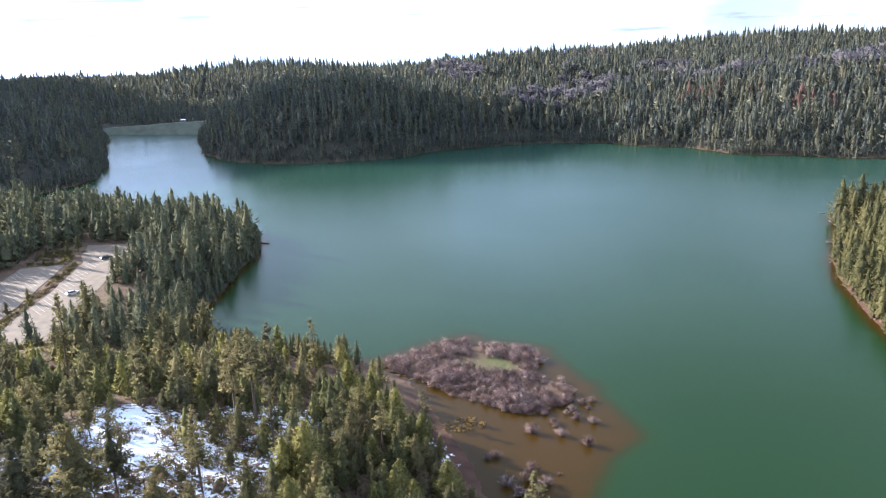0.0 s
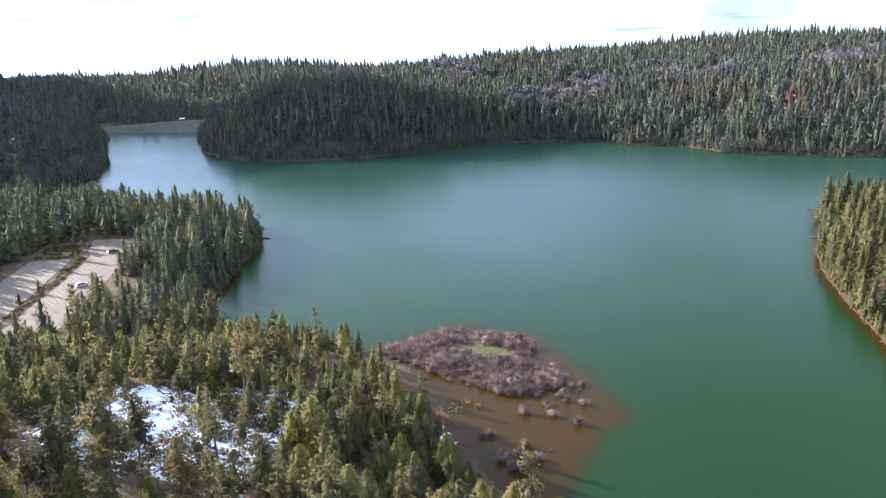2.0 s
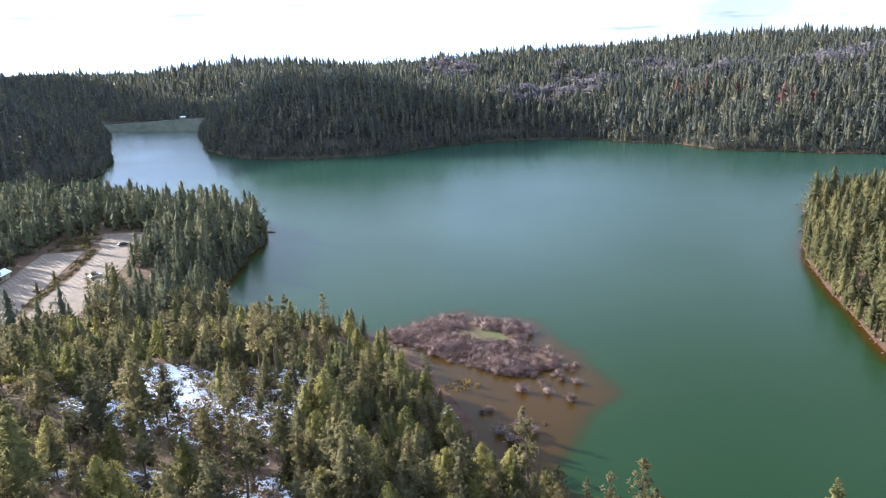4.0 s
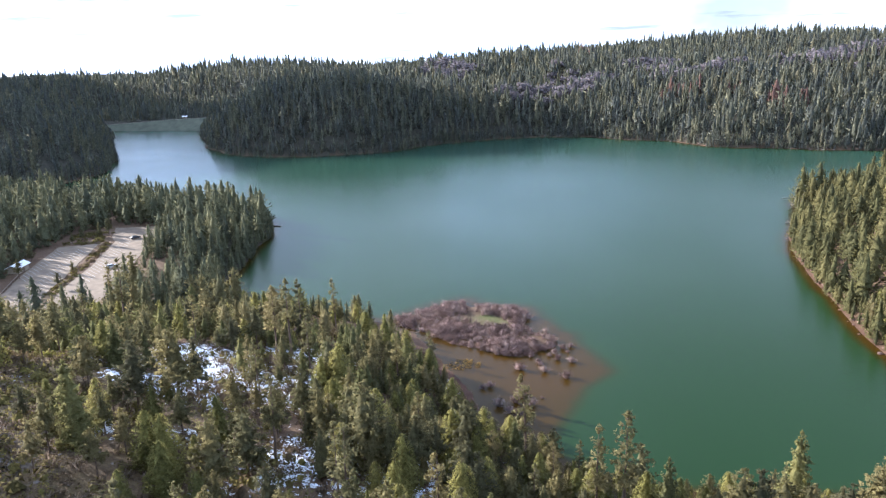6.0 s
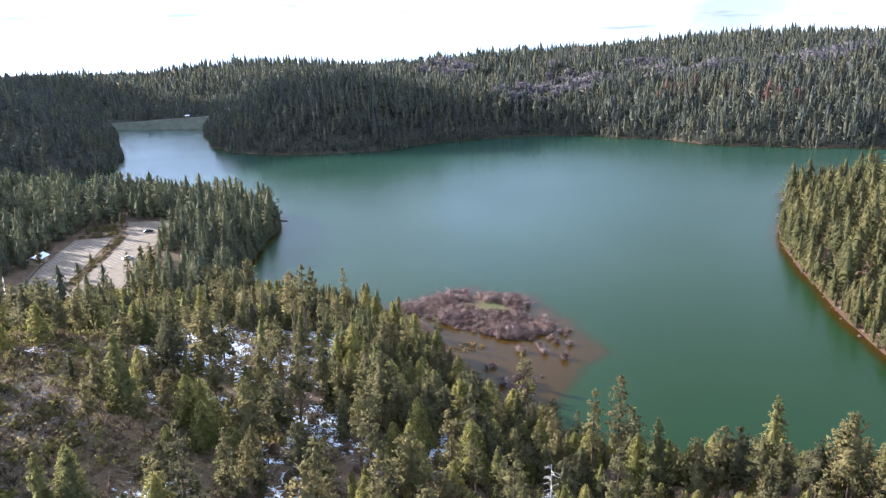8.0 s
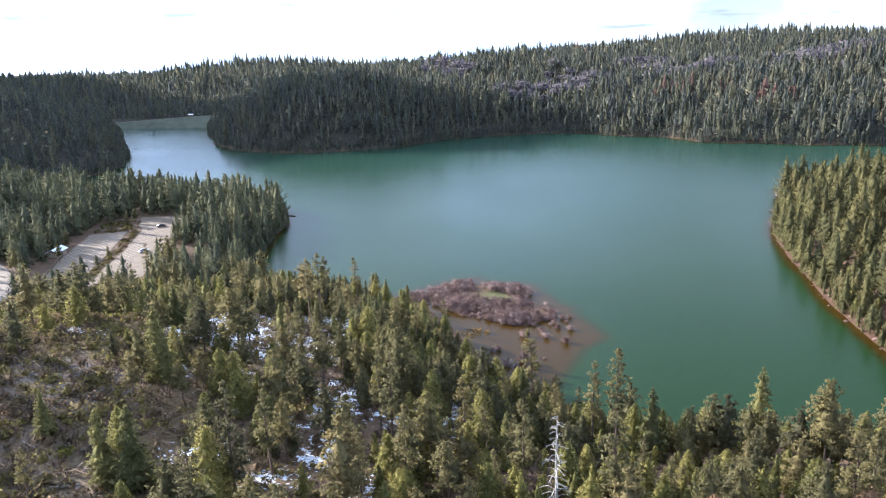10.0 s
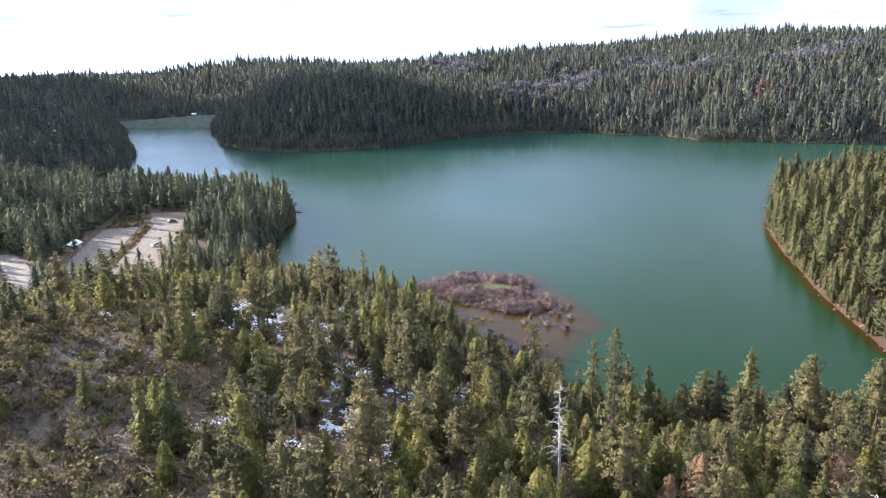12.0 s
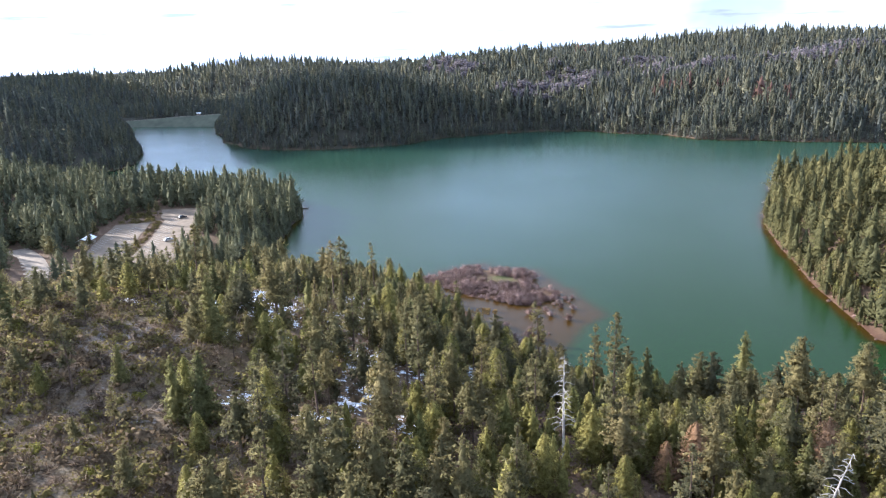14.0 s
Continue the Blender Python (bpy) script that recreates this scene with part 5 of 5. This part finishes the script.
def lay_log(x, y, z, length, r, turn, material, label, name="fallen_log", tilt=0.0, seed=0, stubs=0):
    rng = np.random.default_rng(seed + 7)
    pieces = [log_mesh(length, r, seed)]
    for _ in range(stubs):
        q = rng.uniform(-0.3, 0.5) * length
        a = rng.uniform(0.3, 2.8)
        pieces.append(tube([(q, 0, 0), (q + rng.uniform(0.1, 0.5), math.cos(a) * r * 7, abs(math.sin(a)) * r * 6)], [r * 0.3, r * 0.08], 4))
    me = fast_mesh(name, *weld(pieces)[:2])
    me.materials.append(material)
    ob = new(name, me)
    ob.matrix_basis = pose(x, y, z + r * 0.75, 0, tilt, turn)
    return tagged(ob, label, "log", "logs")


def car(m, paint, label):
    ob = thing("parked_car", m, label, "car", "parked cars")
    prof = [(-2.2, 0.35), (-2.25, 0.75), (-2.0, 0.95), (1.0, 0.98), (2.0, 0.85), (2.25, 0.6), (2.2, 0.35)]
    bm = bmesh.new()
    for sgn in (-1, 1):
        ring = [bm.verts.new((x, sgn * (0.88 - 0.05 * (z > 0.8)), z)) for x, z in prof]
        bm.faces.new(ring if sgn > 0 else ring[::-1])
        if sgn < 0:
            first = ring
    for i in range(len(prof)):
        j = (i + 1) % len(prof)
        bm.faces.new((first[i], first[j], ring[j], ring[i]))
    bmesh.ops.recalc_face_normals(bm, faces=bm.faces)
    bmesh.ops.bevel(bm, geom=bm.edges[:], offset=0.06, segments=2, affect="EDGES")
    body = part("body", bm, paint, ob)
    bm = bmesh.new()
    lo = [bm.verts.new(p) for p in ((-1.75, -0.78, 0.93), (1.15, -0.78, 0.95), (1.15, 0.78, 0.95), (-1.75, 0.78, 0.93))]
    hi = [bm.verts.new(p) for p in ((-1.35, -0.62, 1.42), (0.35, -0.62, 1.44), (0.35, 0.62, 1.44), (-1.35, 0.62, 1.42))]
    for i in range(4):
        bm.faces.new((lo[i], lo[(i + 1) % 4], hi[(i + 1) % 4], hi[i]))
    bm.faces.new(hi)
    bmesh.ops.bevel(bm, geom=bm.edges[:], offset=0.05, segments=2, affect="EDGES")
    part("window_band", bm, GLASS, ob, "dark glass windows")
    bm = box(bmesh.new(), -1.32, 0.32, -0.6, 0.6, 1.43, 1.49, bevel=0.025)
    part("roof", bm, paint, ob)
    for x in (-1.35, 1.4):
        for y in (-0.83, 0.83):
            v, f = tube([(x, y - 0.1, 0.33), (x, y + 0.1, 0.33)], (0.33, 0.33), 14)
            w = part("tyre", fast_mesh("tyre", v, f), TYRE, ob)
            v, f = tube([(x, y - 0.11, 0.33), (x, y + 0.11, 0.33)], (0.2, 0.2), 10)
            part("rim", fast_mesh("rim", v, f), RIM, w)
    for y in (-0.62, 0.62):
        part("headlight", box(bmesh.new(), 2.15, 2.26, y - 0.16, y + 0.16, 0.58, 0.72, bevel=0.02), LAMP, ob)
    return ob


def hut(m, w, d, h, label, name="small_building"):
    ob = thing(name, m, label, "building")
    bm = bmesh.new()
    t = 0.2
    for x0, x1, y0, y1 in ((-w / 2, w / 2, -d / 2, -d / 2 + t), (-w / 2, w / 2, d / 2 - t, d / 2), (-w / 2, -w / 2 + t, -d / 2 + t, d / 2 - t), (w / 2 - t, w / 2, -d / 2 + t, d / 2 - t)):
        box(bm, x0, x1, y0, y1, 0, h)
    part("wall", bm, WALL, ob)
    bm = bmesh.new()
    o, r = 0.6, h + 0.28 * d
    for sgn in (-1, 1):
        a = [bm.verts.new((x, sgn * y, z)) for x, y, z in ((-w / 2 - o, d / 2 + o, h - 0.12), (w / 2 + o, d / 2 + o, h - 0.12), (w / 2 + o, 0, r), (-w / 2 - o, 0, r))]
        bm.faces.new(a if sgn < 0 else a[::-1])
    bmesh.ops.remove_doubles(bm, verts=bm.verts, dist=0.001)
    bmesh.ops.solidify(bm, geom=bm.faces[:], thickness=0.16)
    part("roof", bm, WHITE_ROOF, ob, "white roof")
    d1 = part("door", box(bmesh.new(), -0.45, 0.45, -d / 2 - 0.03, -d / 2 + 0.02, 0.05, 2.05), TIMBER, ob)
    part("handle", box(bmesh.new(), 0.3, 0.36, -d / 2 - 0.09, -d / 2 - 0.03, 1.0, 1.1), RIM, d1)
    return ob


def rail(name, a, b, spacing, h, r, material, label):
    """A timber barrier on short posts between two points."""
    a, b = Vector(a), Vector(b)
    ob = thing(name, Matrix.Translation(a), label, "barrier", "barriers")
    n = max(2, round((b - a).length / spacing))
    part("beam", fast_mesh("beam", *tube([(0, 0, h), tuple((b - a) + Vector((0, 0, h)))], (r, r), 7)), material, ob)
    for i in range(n + 1):
        p = (b - a) * (i / n)
        part("post", fast_mesh("post", *tube([(p.x, p.y, p.z - 0.3), (p.x, p.y, p.z + h)], (r * 0.9, r * 0.9), 6)), material, ob)


def snag(x, y, z, h, lean, seed, label):
    """A dead, barkless tree with curved broken limbs."""
    rng = np.random.default_rng(seed)
    ob = thing("dead_tree", Matrix.Translation((x, y, z - 0.2)) @ Euler((lean[1], lean[0], 0)).to_matrix().to_4x4(), label, "dead tree", "dead trees")
    part("stem", fast_mesh("stem", *tube([(0, 0, 0), (0.03, 0.02, h * 0.3), (-0.05, 0.02, h * 0.65), (0.04, 0, h)], (0.24, 0.20, 0.13, 0.04), 9)), SILVER, ob)
    for i in range(44):
        f = 0.34 + 0.65 * (i / 43)
        a = rng.uniform(0, 6.28)
        L = (0.9 + 3.0 * (1 - f)) * rng.uniform(0.55, 1.2) * min(1, h / 15)
        d = np.array([math.cos(a), math.sin(a), 0])
        b = np.array([0, 0, f * h])
        up = rng.uniform(-0.05, 0.35)
        pts = [b, b + d * L * 0.45 + (0, 0, up * L * 0.5), b + d * L * 0.8 + (0, 0, up * L * 0.3 - 0.12 * L), b + d * L + (0, 0, -0.38 * L * (1 - f) + 0.1)]
        q = pts[2] + np.array([math.cos(a + 0.8), math.sin(a + 0.8), -0.3]) * L * 0.3
        part("limb", fast_mesh("limb", *weld([tube(pts, (0.06, 0.05, 0.035, 0.015), 4), tube([pts[2], q], (0.03, 0.01), 3)])[:2]), SILVER, ob)


def rock_mesh(seed, r=1.0):
    rng = np.random.default_rng(seed)
    bm = bmesh.new()
    bmesh.ops.create_icosphere(bm, subdivisions=1, radius=r)
    for v in bm.verts:
        v.co = Vector((v.co.x * 1.25, v.co.y, v.co.z * 0.7)) * float(rng.uniform(0.75, 1.2))
    v = np.array([tuple(x.co) for x in bm.verts])
    f = np.array([[x.index for x in p.verts] for p in bm.faces])
    bm.free()
    return v, f


ROCKS = [rock_mesh(s) for s in (1, 2, 3, 4)]


def shore_rocks():
    rng = np.random.default_rng(91)
    meshes = []
    for v, f in ROCKS:
        me = fast_mesh("shore_rock", v, f)
        me.materials.append(REDROCK)
        meshes.append(me)
    x, y, u = scatter(80, 112, 118, 384, 2.0, 92)
    d = shore_distance(x, y)
    ok = (d > -0.9) & (d < 2.2) & (u > 0.45)
    x, y = x[ok], y[ok]
    z = np.maximum(height(x, y), -0.1)
    near = np.argsort(y)[:120]
    for i in near:
        ob = new("shore_rock", meshes[int(rng.integers(0, 4))])
        k = float(np.clip(rng.lognormal(-1.0, 0.45), 0.18, 1.1))
        ob.matrix_basis = pose(float(x[i]), float(y[i]), float(z[i]) + 0.1 * k, rng.uniform(-15, 15), rng.uniform(-15, 15), rng.uniform(0, 360)) @ Matrix.Diagonal((k, k, k, 1))
        tagged(ob, "rust-red boulder on the muddy waterline", "rock", "rocks along the spur")
    rest = np.setdiff1d(np.arange(len(x)), near)
    woods("spur_stones", ROCKS, np.stack([x, y, z, np.clip(rng.lognormal(-1.0, 0.4, len(x)), 0.2, 1.0)], 1)[rest], REDROCK, "red stones along the spur's waterline", 93, "stones")
    x, y, u = scatter(-20, 240, 540, 662, 2.4, 94)
    d = shore_distance(x, y)
    ok = (d > -0.8) & (d < 3.0) & (u > 0.35) & (vnoise(x, y, 30, 55, 2) > -0.15)
    x, y = x[ok], y[ok]
    woods("far_shore_stones", ROCKS, np.stack([x, y, np.maximum(height(x, y), 0), np.clip(rng.lognormal(-0.6, 0.4, len(x)), 0.25, 1.2)], 1), SOILROCK, "pale stones along the far waterline", 95, "stones")
    x, y, u = scatter(-125, -25, -20, 75, 2.6, 96)
    ok = (u > 0.45) & (openness(x, y) > 0.3)
    x, y = x[ok], y[ok]
    woods("knoll_stones", ROCKS, np.stack([x, y, height(x, y) - 0.12, np.clip(rng.lognormal(-1.7, 0.6, len(x)), 0.08, 0.7)], 1), SOILROCK, "grey-brown stones scattered over the knoll", 97, "stones")


def build_dam():
    """An earth bank: crest road, sloping faces."""
    crest = [(-572, 778, 4.6), (-520, 782, 7.2), (-470, 784, 10.2), (-425, 784, 12.0), (-395, 784, 12.6)]
    bm = bmesh.new()
    rows = []
    for x, y, z in crest:
        rows.append([bm.verts.new(p) for p in ((x + 2, y - 4 - z * 2.3, -1.5), (x, y - 4, z), (x, y - 3, z + 0.3), (x, y + 3, z + 0.3), (x, y + 3 + z * 2.4, -1.0))])
    for a, b in zip(rows, rows[1:]):
        for i in range(4):
            bm.faces.new((a[i], b[i], b[i + 1], a[i + 1]))
    bm.faces.new(rows[0][::-1])
    bm.faces.new(rows[-1])
    bmesh.ops.recalc_face_normals(bm, faces=bm.faces)
    dam = thing("dam", Matrix.Identity(4), "low earth dam with grassy riprap face across the valley", "dam")
    part("embankment", bm, DAM, dam)
    bm = bmesh.new()
    for (x0, y0, z0), (x1, y1, z1) in zip(crest, crest[1:]):
        v = [bm.verts.new(p) for p in ((x0, y0 - 2.6, z0 + 0.34), (x1, y1 - 2.6, z1 + 0.34), (x1, y1 + 2.6, z1 + 0.34), (x0, y0 + 2.6, z0 + 0.34))]
        bm.faces.new(v)
    bmesh.ops.solidify(bm, geom=bm.faces[:], thickness=0.06)
    part("crest_road", bm, GRAVEL, dam, "pale gravel track along the crest")


build_dam()
hut(pose(-452, 790, 11.4, 0, 0, 20), 4.6, 3.0, 2.2, "small white-roofed shed at the end of the dam", "shed")
build_lot()
ribbon("road", ROAD, 8.0, 0.10, GRAVEL, "pale gravel road curving past the knoll")
car(Matrix.Translation(lot(17, 11.5, 0.15)) @ Matrix.Rotation(math.atan2(0.951, -0.31) - 0.9, 4, "Z"), plain("silver_car_paint", (0.42, 0.43, 0.45), 0.3, 0.04, 1.0, metal=0.4, bump=0), "silver car parked across the bay lines of the car park")
car(Matrix.Translation(lot(63, 9, 0.15)) @ Matrix.Rotation(math.atan2(0.951, -0.31) - 0.9, 4, "Z"), plain("dark_car_paint", (0.035, 0.035, 0.04), 0.3, 0.04, 1.0, metal=0.3, bump=0), "dark car parked near the end of the car park")
hut(pose(-205, 204, 5.9, 0, 0, 100), 7.5, 4.2, 2.5, "low building with a white roof beside the car park", "restroom_building")
rail("log_barrier", lot(-22, -16.2, 0.1), lot(14, -20.8, 0.1), 3.0, 0.7, 0.14, TIMBER, "dark timber barrier along the edge of the car park")
rail("log_barrier", (-186, 163, ground_at(-186, 163) + 0.1), (-201, 180, ground_at(-201, 180) + 0.1), 3.0, 0.8, 0.2, PALE_TIMBER, "pale timber barrier beside the gravel road")
snag(0.1, 27, ground_at(0.1, 27), 39.5 - ground_at(0.1, 27), (0.0, 0.0), 3, "silver-grey dead tree with broken drooping limbs")
snag(31, 11, ground_at(31, 11), 15.5, (0.24, 0.0), 8, "leaning bleached dead tree with short limbs")
for x, y, h, k in ((122, 358, 13, 31), (116, 346, 9, 32)):
    snag(x, y, ground_at(x, y), h, (0.04, 0.0), k, "grey standing dead tree at the spur's point")
for i, (x, y, L, r, turn) in enumerate(((-67.5, 22.8, 5.0, 0.22, 20), (-71, 104, 7, 0.2, 5), (-62, 112, 6, 0.18, 60), (-84, 98, 6, 0.2, -30), (-58, 120, 5, 0.16, 35), (-44, 62, 6, 0.2, 110),
                                       (-36, 66, 4, 0.16, 15), (-78, 30, 4.5, 0.18, -25), (-52, 14, 4, 0.15, 50), (-76, 88, 6, 0.2, 80), (-30, 58, 5, 0.2, -40))):
    lay_log(x, y, ground_at(x, y), L, r, turn, LOGWOOD, "grey fallen log lying on the forest floor", seed=i, stubs=3)
lay_log(-17.5, 165, 0.1, 5, 0.16, -12, LOGWOOD, "grey drift log among the willows of the islet", "drift_log", seed=20, stubs=2)
lay_log(116, 357, 0.0, 5, 0.22, 150, LOGWOOD, "grey drift log lying out from the spur's point", "drift_log", seed=21, stubs=4)
lay_log(116, 375, 0.0, 3.5, 0.16, 10, LOGWOOD, "grey log afloat off the spur's point", "drift_log", seed=22, stubs=1)
lay_log(103, 318, 0.3, 4.5, 0.2, 190, LOGWOOD, "grey fallen tree at the spur's edge", "drift_log", seed=23, stubs=5)
lay_log(-141, 303, 0.0, 4, 0.3, -10, TIMBER, "dark log jutting from the peninsula's tip", "drift_log", seed=24, stubs=2)
shore_rocks()
